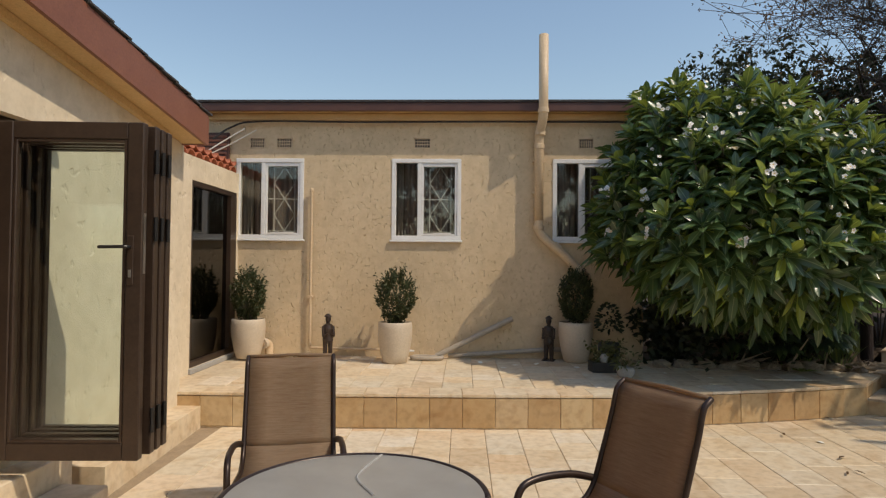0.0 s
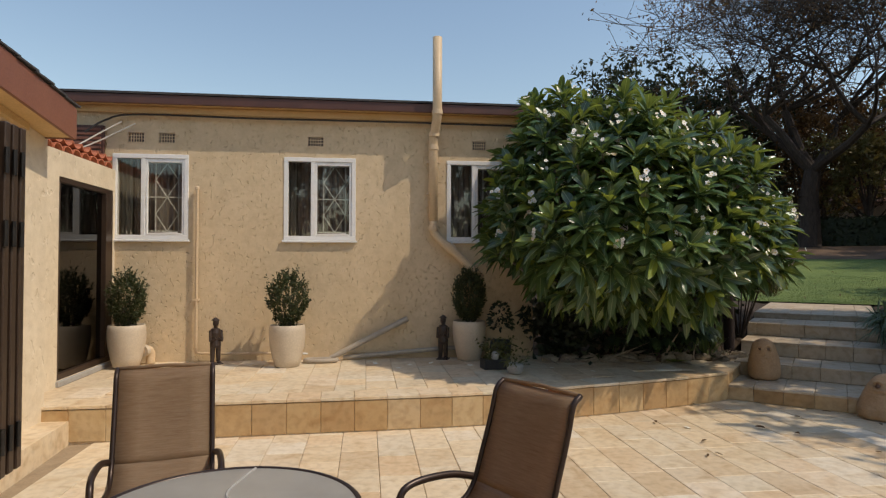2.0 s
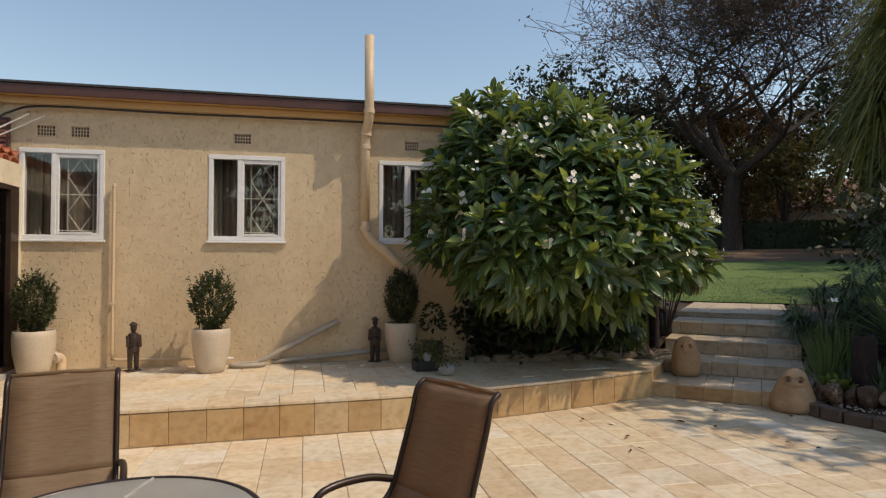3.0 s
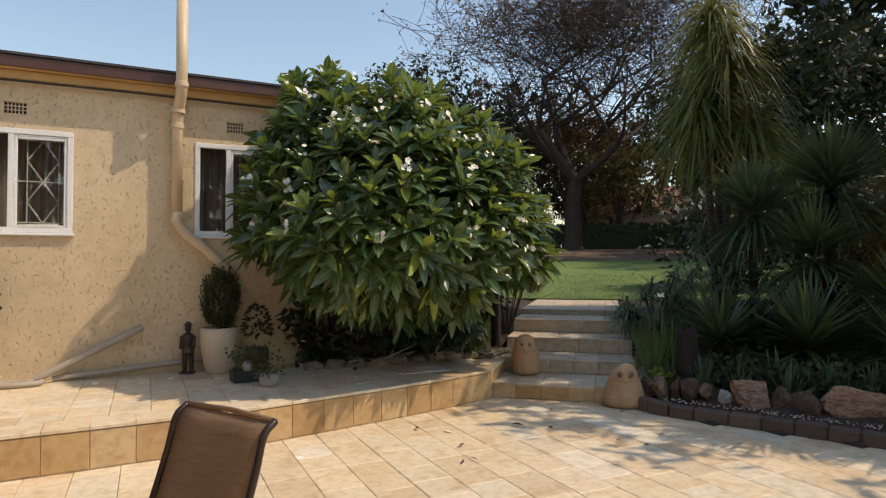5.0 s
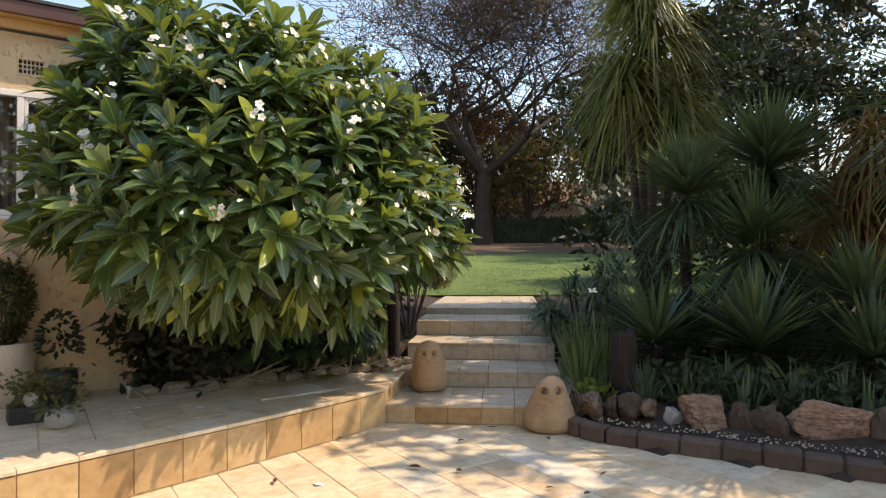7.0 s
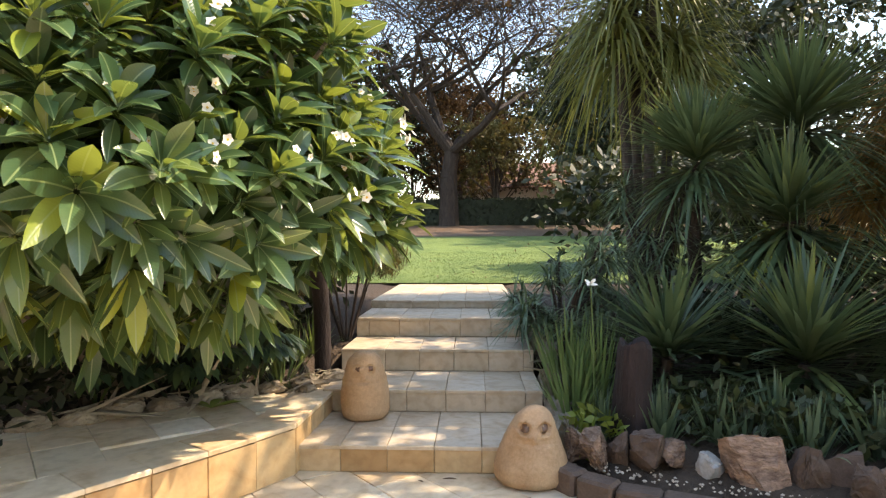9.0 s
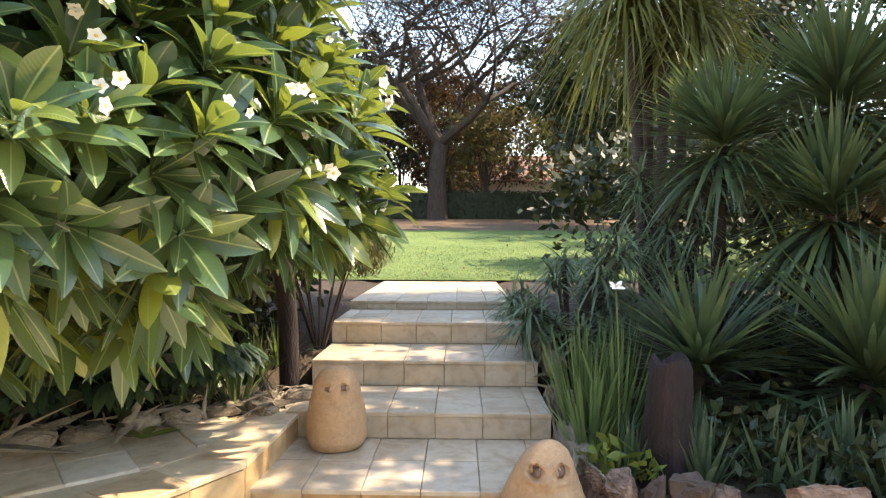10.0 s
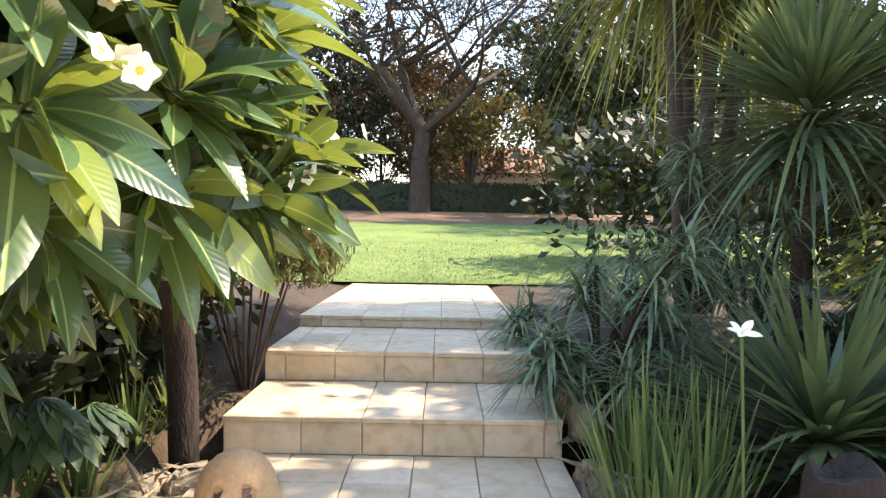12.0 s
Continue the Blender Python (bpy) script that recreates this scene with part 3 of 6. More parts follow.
def casement(k, x0, x1):
    """White steel window: fixed left light, right sash with a diamond burglar grille behind it."""
    w = thing("window_%d" % k, (x0, WY - 0.012, WZ0), "white painted two-light window with a diamond grille", "window", "house windows", "structure")
    W, H, f = x1 - x0, WZ1 - WZ0, 0.052
    fr = box((0, 0, H - f), (W, 0.09, H), 0.004)
    box((0, 0, 0), (W, 0.09, f), 0.004, fr)
    box((0, 0.002, f), (f, 0.088, H - f), 0.004, fr)
    box((W - f, 0.002, f), (W, 0.088, H - f), 0.004, fr)
    part("window_frame", fr, M_WHITE, w)
    part("window_sill", box((-0.02, -0.03, -0.03), (W + 0.02, 0.05, -0.003), 0.006), M_WHITE, w)
    mx = W * 0.40
    part("mullion", box((mx - 0.025, 0.004, f), (mx + 0.025, 0.086, H - f), 0.004), M_WHITE, w)
    g = 0.026
    sash = part("sash", box((mx + 0.027, 0.012, f + 0.002), (mx + 0.027 + g, 0.05, H - f - 0.002), 0.003), M_WHITE, w)
    for nm, lo, hi in (("sash_stile", (W - f - 0.002 - g, 0.012, f + 0.002), (W - f - 0.002, 0.05, H - f - 0.002)),
                       ("sash_rail", (mx + 0.029 + g, 0.012, f + 0.002), (W - f - 0.004 - g, 0.05, f + g)),
                       ("sash_rail", (mx + 0.029 + g, 0.012, H - f - g - 0.02), (W - f - 0.004 - g, 0.05, H - f - 0.002))):
        part(nm, box(lo, hi, 0.003), M_WHITE, w)
    p1 = part("pane", box((f, 0.030, f), (mx - 0.025, 0.034, H - f)), M_PANE, w)
    p2 = part("pane", box((mx + 0.05, 0.030, f + 0.02), (W - f - 0.02, 0.034, H - f - 0.02)), M_PANE, w)
    p1.visible_shadow = p2.visible_shadow = False
    part("stay", rod((mx + 0.06, 0.0, f + 0.02), (W - 0.12, -0.004, f + 0.03), 0.006), M_WHITE, w)
    # grille: two verticals with three linked diamonds between them
    gl = bmesh.new()
    a, b, y, r = mx + 0.10, W - 0.10, 0.062, 0.0065
    z0, z1 = f + 0.05, H - f - 0.05
    for x in (a + 0.03, b - 0.03):
        rod((x, y, z0), (x, y, z1), r, bm=gl, seg=6)
    for z in (z0, z0 + (z1 - z0) * 0.5, z1):
        rod((mx + 0.04, y, z), (W - f, y, z), r, bm=gl, seg=6)
    hz = (z1 - z0) / 2
    c = (a + b) / 2
    for i in range(2):
        m0 = z0 + hz * i
        for p, q in (((c, m0), (b - 0.03, m0 + hz / 2)), ((b - 0.03, m0 + hz / 2), (c, m0 + hz)), ((c, m0 + hz), (a + 0.03, m0 + hz / 2)), ((a + 0.03, m0 + hz / 2), (c, m0))):
            rod((p[0], y, p[1]), (q[0], y, q[1]), r, bm=gl, seg=6)
    part("burglar_bars", gl, M_WHITE, w, "white diamond-pattern burglar bars")
    return w


def curtain(x0, x1, y, z0, z1, mat, label, folds=7):
    vs, fs = [], []
    k = folds * 8
    for i in range(k + 1):
        t = i / k
        x, dy = x0 + (x1 - x0) * t, 0.03 * math.sin(t * folds * 2 * math.pi)
        vs += [(x, y + dy, z0), (x, y + dy * 0.8, z1), (x, y + dy + 0.004, z0), (x, y + dy * 0.8 + 0.004, z1)]
    for i in range(k):
        a = 4 * i
        fs += [(a, a + 4, a + 5, a + 1), (a + 2, a + 3, a + 7, a + 6)]
    return tagged(part("curtain", (vs, fs), mat, smooth=True), label, "curtain", "window curtains")


for k, (a, b) in enumerate(WINDOWS):
    casement(k + 1, a, b)
    curtain(a - 0.03, a + 0.12, 7.46, 1.7, 2.9, M_NET, "pale net curtain gathered behind the window", 3)
    # widened to full width so its mauve also gives the tone of pane reflections
    curtain(a + 0.13, b + 0.05, 7.50, 1.7, 2.9, M_CURTAIN, "mauve curtain widened across the window, partly for the panes' reflection", 11)


def air_brick(x0, x1):
    z0, z1 = 2.965, 3.11
    v = thing("air_vent", (x0, WY, z0), "cream air brick with small square holes set in the wall", "vent", "wall vents")
    W, H = x1 - x0, z1 - z0
    # black plate paints in the darkness inside the vent holes
    part("shade_backing", box((0.002, 0.06, 0.002), (W - 0.002, 0.08, H - 0.002)), M_BLACK, v)
    fr = box((0.001, -0.006, 0.001), (W - 0.001, 0.05, 0.016), 0.002)
    box((0.001, -0.006, H - 0.016), (W - 0.001, 0.05, H - 0.001), 0.002, fr)
    box((0.001, -0.005, 0.016), (0.014, 0.05, H - 0.016), 0.002, fr)
    box((W - 0.014, -0.005, 0.016), (W - 0.001, 0.05, H - 0.016), 0.002, fr)
    part("frame", fr, M_PIPE, v)
    for i in range(1, 6):
        x = 0.014 + (W - 0.028) * i / 6
        part("slat", box((x - 0.0045, -0.003, 0.016), (x + 0.0045, 0.012, H - 0.016)), M_PIPE, v)
    for i in range(1, 3):
        z = 0.016 + (H - 0.032) * i / 3
        part("crossbar", box((0.014, -0.001, z - 0.0045), (W - 0.014, 0.010, z + 0.0045)), M_PIPE, v)


for a, b in VENTS:
    air_brick(a, b)

# soil stack: down the wall, round the eave and up above the roof, with a branch towards the ground
stack = thing("drain_pipe", (1.22, 7.05, 0.3), "cream painted drain pipe standing proud of the house wall", "pipe")
up = [(0.0, 0.02, 1.75), (0.0, 0.02, 2.70), (0.0, 0.0, 2.80), (0.012, -0.05, 2.90), (0.025, -0.12, 2.98), (0.03, -0.165, 3.06), (0.03, -0.165, 4.03)]
part("upright", tube(up, [0.058] * 7, 16), M_PIPE, stack, smooth=True)
part("branch", tube(curve_points([(0.0, 0.02, 1.75), (0.01, 0.02, 1.62), (0.10, 0.015, 1.50), (0.28, 0.01, 1.35), (0.62, 0.0, 1.02)], 4), 0.054, 16), M_PIPE, stack, smooth=True)
for z, y, x in ((1.66, 0.02, 0.0), (2.68, 0.02, 0.0), (2.84, -0.02, 0.005), (3.09, -0.165, 0.03)):
    part("collar", lathe([(0.060, -0.03), (0.068, -0.025), (0.068, 0.025), (0.060, 0.03)], 18, at=(x, y, z)), M_PIPE, stack)
part("collar", tube([(0.18, 0.012, 1.44), (0.25, 0.012, 1.38)], 0.064, 16), M_PIPE, stack)
for z in (2.1, 2.5):
    part("bracket", box((-0.075, 0.0, z - 0.015), (0.075, 0.098, z + 0.015), 0.003), M_PIPE, stack)

conduit = thing("conduit_pipe", (-1.66, WY - 0.03, 0.3), "thin cream conduit clipped to the stucco wall", "pipe")
part("riser_pipe", tube([(0, -0.02, 0.13), (0, -0.02, 2.12)], 0.018, 8), M_PIPE, conduit)
part("cap", lathe([(0.02, 0), (0.026, 0.01), (0.022, 0.04), (0.006, 0.05)], 10, at=(0, -0.02, 2.10)), M_PIPE, conduit)
part("floor_pipe", tube(curve_points([(0.0, -0.02, 0.16), (0.02, -0.02, 0.125), (0.3, -0.02, 0.115), (1.22, -0.02, 0.10)], 4), 0.016, 8), M_PIPE, conduit)
part("nozzle", tube([(1.22, -0.02, 0.10), (1.33, -0.022, 0.095)], [0.02, 0.009], 8), M_WHITE, conduit)
part("clip", box((-0.03, -0.04, 0.75), (0.03, 0.028, 0.78), 0.003), M_PIPE, conduit)

loose = thing("loose_pipe", (-0.05, 7.0, 0.317), "cream pipe leaning against the wall from the terrace", "pipe", "loose pipes")
part("length", tube([(0.0, -0.02, 0.035), (0.95, 0.095, 0.50)], 0.034, 12), M_HOSE, loose)
loose2 = thing("loose_pipe", (0.1, 7.04, 0.317), "cream pipe lying along the foot of the wall", "pipe", "loose pipes")
part("length", tube([(0.0, 0.02, 0.03), (1.3, 0.06, 0.12), (1.75, 0.06, 0.13)], 0.028, 12), M_HOSE, loose2)
hose = thing("hose_loop", (-0.2, 6.93, 0.317), "short grey hose looped on the terrace tiles", "hose")
part("coil", tube(curve_points([(0.16, 0.03, 0.03), (0.0, 0.05, 0.028), (-0.12, 0.03, 0.028), (-0.13, -0.07, 0.028), (0.02, -0.10, 0.028), (0.2, -0.07, 0.028), (0.23, 0.0, 0.03)], 5), 0.026, 10), M_HOSE, hose, smooth=True)

cable = tagged(part("roof_cable", tube(curve_points([(-2.9, 6.98, 3.05), (-2.7, 7.06, 3.22), (-2.35, 7.085, 3.30), (-1, 7.085, 3.292), (0.6, 7.085, 3.30), (2.4, 7.085, 3.295)], 6), 0.012, 6), M_CABLE), "black cable clipped below the eave", "cable")
for pts in ([(-3.0, 6.75, 2.75), (-2.72, 6.95, 2.95), (-2.35, 7.0, 3.17)], [(-3.0, 6.7, 2.75), (-2.75, 6.95, 3.02), (-2.52, 7.05, 3.2)]):
    tagged(part("loose_cable", tube(curve_points(pts, 5), 0.009, 6), M_PALECABLE), "pale loose cable hanging from the roof corner", "cable")

# ---------------------------------------------------------------- garden wing
FX, BX = -2.31, -2.62
JAMB, SILL = 3.0, 0.47
wing_wall = walled("wall_wing", 'x', FX - 0.25, 0.25, -6, 4.93, -0.1, 3.6, [(-1.5, JAMB, SILL, 2.335)], M_WING, "sunlit cream stucco wall of the garden wing")
walled("wall_wing_recess", 'x', BX - 0.2, 0.2, 4.93, WY, -0.1, 2.63, [(5.80, 7.09, 0.36, 2.375)], M_WING, "cream stucco wall beside the tinted window")
walled("wall_wing_end", 'y', 4.73, 0.198, -6, FX - 0.25, -0.1, 2.56, [], M_WING, "cream stucco end wall of the wing")
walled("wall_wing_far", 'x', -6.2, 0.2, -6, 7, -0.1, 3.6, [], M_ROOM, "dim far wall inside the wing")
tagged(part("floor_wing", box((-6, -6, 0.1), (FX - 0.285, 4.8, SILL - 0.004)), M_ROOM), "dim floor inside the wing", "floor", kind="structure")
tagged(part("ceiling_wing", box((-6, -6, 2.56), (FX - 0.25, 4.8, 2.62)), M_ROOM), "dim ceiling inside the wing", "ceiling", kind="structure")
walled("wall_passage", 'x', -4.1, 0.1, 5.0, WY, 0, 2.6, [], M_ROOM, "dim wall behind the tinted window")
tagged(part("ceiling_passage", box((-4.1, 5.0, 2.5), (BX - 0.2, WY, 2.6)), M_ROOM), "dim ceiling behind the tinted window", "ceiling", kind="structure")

win = thing("window_4", (BX, 5.80, 0.36), "tall dark-tinted fixed window in bronze frame", "window", kind="structure")
fr = box((-0.10, 0, 0), (-0.005, 1.29, 0.06), 0.004)
box((-0.10, 0, 1.96), (-0.005, 1.29, 2.015), 0.004, fr)
box((-0.098, 0.0, 0.06), (-0.007, 0.05, 1.96), 0.004, fr)
box((-0.098, 1.11, 0.06), (-0.003, 1.29, 1.96), 0.004, fr)
part("window_frame", fr, M_BRONZE, win)
part("pane", box((-0.06, 0.05, 0.06), (-0.054, 1.11, 1.96)), M_DARKPANE, win)
part("window_sill", box((-0.05, -0.02, -0.06), (0.03, 1.30, -0.004), 0.006), M_GREYPOT, win, "grey cement sill")

# terracotta pierced tiles along the top of the recessed wall
for i in range(9):
    y = 5.30 + i * 0.198
    t = thing("screen_tile", (BX - 0.10, y, 2.632), "red terracotta roof tile set as a pierced parapet", "tile", "parapet tiles")
    for z, s in ((0.005, 1), (0.148, -1)):
        vs, fs = [], []
        for k in range(9):
            a = math.pi * k / 8
            for rr in (0.096, 0.080):
                for x in (-0.09, 0.09):
                    vs.append((x, 0.099 - rr * math.cos(a), z + s * (rr * math.sin(a) * 0.72)))
        for k in range(8):
            a = 4 * k
            fs += [(a, a + 1, a + 5, a + 4), (a + 2, a + 6, a + 7, a + 3), (a, a + 4, a + 6, a + 2), (a + 1, a + 3, a + 7, a + 5)]
        part("half_round", (vs, fs), M_TERRA, t)

# verge of the wing roof, falling away from the patio
wing_roof = thing("wing_roof", (0, 0, 0), "sloping wing roof with red-brown barge board and dark shingles", "roof", kind="structure")


def verge_z(y):
    return 2.84 + 0.143 * (4.88 - y)


for v in wing_wall.data.vertices:
    if v.co.z > 3.5:
        v.co.z = verge_z(v.co.y) - 0.24


def sloped(x0, x1, y0, y1, lo, hi):
    bm = bmesh.new()
    vs = [bm.verts.new((x, y, verge_z(y) + d)) for x in (x0, x1) for y in (y0, y1) for d in (lo, hi)]
    for f in ((0, 1, 3, 2), (4, 6, 7, 5), (0, 4, 5, 1), (2, 3, 7, 6), (0, 2, 6, 4), (1, 5, 7, 3)):
        bm.faces.new([vs[i] for i in f])
    return bm


part("barge_board", sloped(-2.10, -2.07, -4, 4.88, -0.27, 0.0), M_FASCIA, wing_roof, "red-brown painted barge board")
part("soffit_board", sloped(-2.306, -2.104, -4, 4.875, -0.262, -0.235), M_SOFFIT, wing_roof, "ochre soffit board")
part("moulding", sloped(-2.306, -2.26, -4, 4.55, -0.32, -0.266), M_SOFFIT, wing_roof, "ochre moulding under the soffit")
part("roof_deck", sloped(-6.3, -2.104, -4, 4.88, -0.04, 0.0), M_SHINGLE, wing_roof)
part("end_board", box((-6.2, 4.882, 2.57), (-2.07, 4.91, 2.83), 0.004), M_FASCIA, wing_roof)
y = 4.95
while y > -3.5:
    bm = sloped(-2.9, -2.055 + random.uniform(-0.008, 0.008), y - 0.27, y, 0.004, 0.018)
    for v in bm.verts:
        v.co.z += 0.016 * (1 if v.co.y > y - 0.1 else 0)
    part("shingle", bm, M_SHINGLE, wing_roof)
    y -= 0.23

# louvred shutter high on the house beyond the wing
shutter = thing("louvre_window", (-2.98, 7.1, 2.74), "dark red-brown louvred shutter on the house wall", "shutter")
part("frame", box((-0.3, 0.0, 0.0), (0.24, 0.045, 0.42), 0.004), M_GUTTER, shutter)
for i in range(7):
    part("slat", box((-0.27, -0.014, 0.03 + i * 0.054), (0.21, -0.002, 0.06 + i * 0.054), 0.002), M_FASCIA, shutter)


# ---------------------------------------------------------------- folding doors
def door_leaf(p, q, z0, z1, handle, label, f=0.085):
    """One bronze folding leaf with its glass between two plan points."""
    p, q = Vector((*p, 0)), Vector((*q, 0))
    w = (q - p).length
    ang = math.degrees(math.atan2(q.y - p.y, q.x - p.x))
    d = thing("folding_door", (p.x, p.y, z0), label, "door", "folding door leaves", turn=ang)
    H, t = z1 - z0, 0.026
    part("stile", box((0, -t, 0), (f, t, H), 0.005), M_BRONZE, d)
    part("stile", box((w - f, -t, 0), (w, t, H), 0.005), M_BRONZE, d)
    part("bottom_rail", box((f, -t + 0.002, 0), (w - f, t - 0.002, 0.09), 0.004), M_BRONZE, d)
    part("top_rail", box((f, -t + 0.002, H - 0.09), (w - f, t - 0.002, H), 0.004), M_BRONZE, d)
    for lo, hi in (((f, -0.02, 0.09), (f + 0.02, 0.02, H - 0.09)), ((w - f - 0.02, -0.02, 0.09), (w - f, 0.02, H - 0.09)), ((f + 0.02, -0.02, 0.09), (w - f - 0.02, 0.02, 0.108)), ((f + 0.02, -0.02, H - 0.108), (w - f - 0.02, 0.02, H - 0.09))):
        part("glazing_bead", box(lo, hi, 0.004), M_BRONZE, d)
    a, b, lo, hi = f + 0.02, w - f - 0.02, 0.108, H - 0.108
    pane = part("pane", ([(a, 0, lo), (b, 0, lo), (b, 0, hi), (a, 0, hi)], [(0, 1, 2, 3)]), M_DOORPANE, d)
    pane.visible_shadow = False
    if handle:
        h = part("handle_plate", box((w - 0.075, -t - 0.008, 0.92), (w - 0.040, -t, 1.18), 0.003), M_BRONZE, d)
        part("lever", tube(curve_points([(w - 0.058, -t, 1.12), (w - 0.058, -t - 0.05, 1.12), (w - 0.10, -t - 0.055, 1.12), (w - 0.20, -t - 0.05, 1.118)], 4), 0.009, 8), M_BLACK, d, "black lever handle")
        part("keyhole", box((w - 0.064, -t - 0.012, 0.96), (w - 0.050, -t - 0.008, 1.0)), M_METAL, d)
        part("lock_plate", box((w + 0.0005, -0.012, 0.98), (w + 0.003, 0.012, 1.30)), M_METAL, d, "worn steel lock plate")
    else:
        for z in (0.12, 1.15, H - 0.26):
            part("hinge", rod((w + 0.008, -t, z), (w + 0.008, -t, z + 0.13), 0.011, seg=8), M_BLACK, d, "black hinge")
            part("hinge_plate", box((w + 0.001, -t - 0.004, z + 0.005), (w + 0.006, t - 0.02, z + 0.125)), M_BLACK, d)
    return d


door_leaf((-2.18, 2.535), (-1.415, 2.58), 0.455, 2.235, True, "open bronze-framed glass folding door with lever handle")
for i in range(3):
    door_leaf((-2.18, 2.633 + 0.08 * i), (-1.400 - 0.005 * i, 2.678 + 0.08 * i), 0.46, 2.235, False, "bronze-framed glass door leaf folded into a stack", 0.07)
door_leaf((FX - 0.13, -1.5), (FX - 0.13, -0.62), SILL + 0.01, 2.275, False, "closed bronze-framed glass door leaf")
track = thing("door_track", (FX - 0.12, -1.5, 2.283), "bronze aluminium head track above the folding doors", "door frame")
part("rail", box((-0.05, 0, 0), (0.05, JAMB + 1.49, 0.048), 0.004), M_BRONZE, track)
part("side_post", box((-0.05, JAMB + 1.43, -1.79), (0.05, JAMB + 1.492, -0.002), 0.004), M_BRONZE, track)
part("roller_bracket", box((0.13, 4.52, -0.02), (0.25, 4.64, 0.035), 0.008), M_METAL, track, "pale metal roller bracket")
c = curtain(0, 0.42, 0, SILL, 2.26, M_CURTAIN, "mauve curtain hanging inside the folding doors", 5)
c.matrix_basis = pose(FX - 0.42, 2.2, 0, 0, 0, 90)

# steps at the wing
steps_w = tagged(thing("wing_steps", (0, 0, 0), "cream stone steps below the folding doors", "steps", kind="structure"), kind="structure")
bm = slab([(-2.31, 4.895), (-2.31, 3.23), (-1.985, 3.23), (-2.095, 4.895)], -0.1, 0.19)
part("long_step", bm, M_STONE, steps_w)
part("door_step", box((-2.31, 0.2, -0.1), (-2.09, 3.07, 0.34), 0.008), M_STONE, steps_w)
part("low_step", box((-2.088, 0.2, -0.1), (-1.80, 2.96, 0.18), 0.008), M_STONE, steps_w)
part("threshold", box((-2.55, -1.5, 0.02), (-2.26, 2.98, SILL - 0.006), 0.008), M_STONE, steps_w)


# ---------------------------------------------------------------- furniture
def sling_chair(at, turn, label):
    """Sling patio chair; it faces -y, its back leans to +y."""
    c = thing("patio_chair", at, label, "chair", "patio chairs", turn=turn)
    c.scale = (1.0, 1.0, 1.07)
    w = 0.25
    # sling: seat and high back in one curved sheet
    prof = curve_points([(0, -0.42, 0.375), (0, -0.22, 0.350), (0, -0.03, 0.340), (0, 0.07, 0.40), (0, 0.14, 0.56), (0, 0.20, 0.72), (0, 0.235, 0.83), (0, 0.285, 0.868)], 5)
    k = len(prof)
    cut = next(i for i, p in enumerate(prof) if p.z > 0.42 and p.y > 0)
    for nm, pts in (("seat", prof[:cut + 1]), ("backrest", prof[cut:])):
        vs, fs = [], []
        for p in pts:
            for x in (-w + 0.012, -w * 0.5, 0, w * 0.5, w - 0.012):
                sag = 0.018 * (1 - (x / w) ** 2)
                vs.append((x, p.y + sag * 0.6, p.z - sag * 0.4))
        kk = len(pts)
        for i in range(kk - 1):
            for j in range(4):
                a = i * 5 + j
                fs.append((a, a + 1, a + 6, a + 5))
        o = part(nm, (vs, fs), M_SLING, c, smooth=True)
        sol = o.modifiers.new("thick", 'SOLIDIFY')
        sol.thickness = 0.004
    for s in (-1, 1):
        part("side_rail", tube([(s * w, p.y, p.z) for p in prof], 0.0135, 8), M_FRAME, c, smooth=True)
        arm = curve_points([(s * (w + 0.03), -0.34, 0.0), (s * (w + 0.03), -0.37, 0.24), (s * (w + 0.035), -0.34, 0.42), (s * (w + 0.04), -0.25, 0.47), (s * (w + 0.035), -0.05, 0.468), (s * (w + 0.015), 0.08, 0.44), (s * w, 0.105, 0.43)], 5)
        part("arm", tube(arm, 0.017, 8), M_FRAME, c, smooth=True)
        part("leg", tube(curve_points([(s * w, -0.02, 0.345), (s * (w + 0.02), 0.12, 0.2), (s * (w + 0.03), 0.26, 0.0)], 4), 0.014, 8), M_FRAME, c, smooth=True)
    part("top_bar", tube([(-w, 0.285, 0.868), (0, 0.30, 0.872), (w, 0.285, 0.868)], 0.010, 8), M_SLING, c, smooth=True)
    part("front_bar", tube([(-w, -0.42, 0.372), (w, -0.42, 0.372)], 0.012, 8), M_FRAME, c)
    part("cross_bar", tube([(-w - 0.025, 0.2, 0.1), (w + 0.025, 0.2, 0.1)], 0.010, 8), M_FRAME, c)
    return c


sling_chair((-0.69, 2.81, 0.003), 14, "brown sling patio chair with a high woven back")
sling_chair((0.975, 2.13, 0.003), -59, "brown sling patio chair with dark metal arms")

table = thing("patio_table", (-0.07, 1.42, 0.003), "round frosted glass patio table with brown metal legs", "table")
part("tabletop", lathe([(0.02, 0.721), (0.425, 0.721), (0.43, 0.725), (0.43, 0.731), (0.02, 0.731)], 64), M_TABLEGLASS, table)
rim = tube([(0.438 * math.cos(a), 0.438 * math.sin(a), 0.725) for a in (2 * math.pi * i / 64 for i in range(65))], 0.012, 8)
part("rim", rim, M_FRAME, table, smooth=True)
part("seam", tube(curve_points([(0.06, 0.0, 0.7325), (-0.02, 0.15, 0.7325), (-0.01, 0.28, 0.7325), (0.03, 0.425, 0.7325)], 6), 0.005, 6), M_GREYPOT, table, "grey seam in the glass")
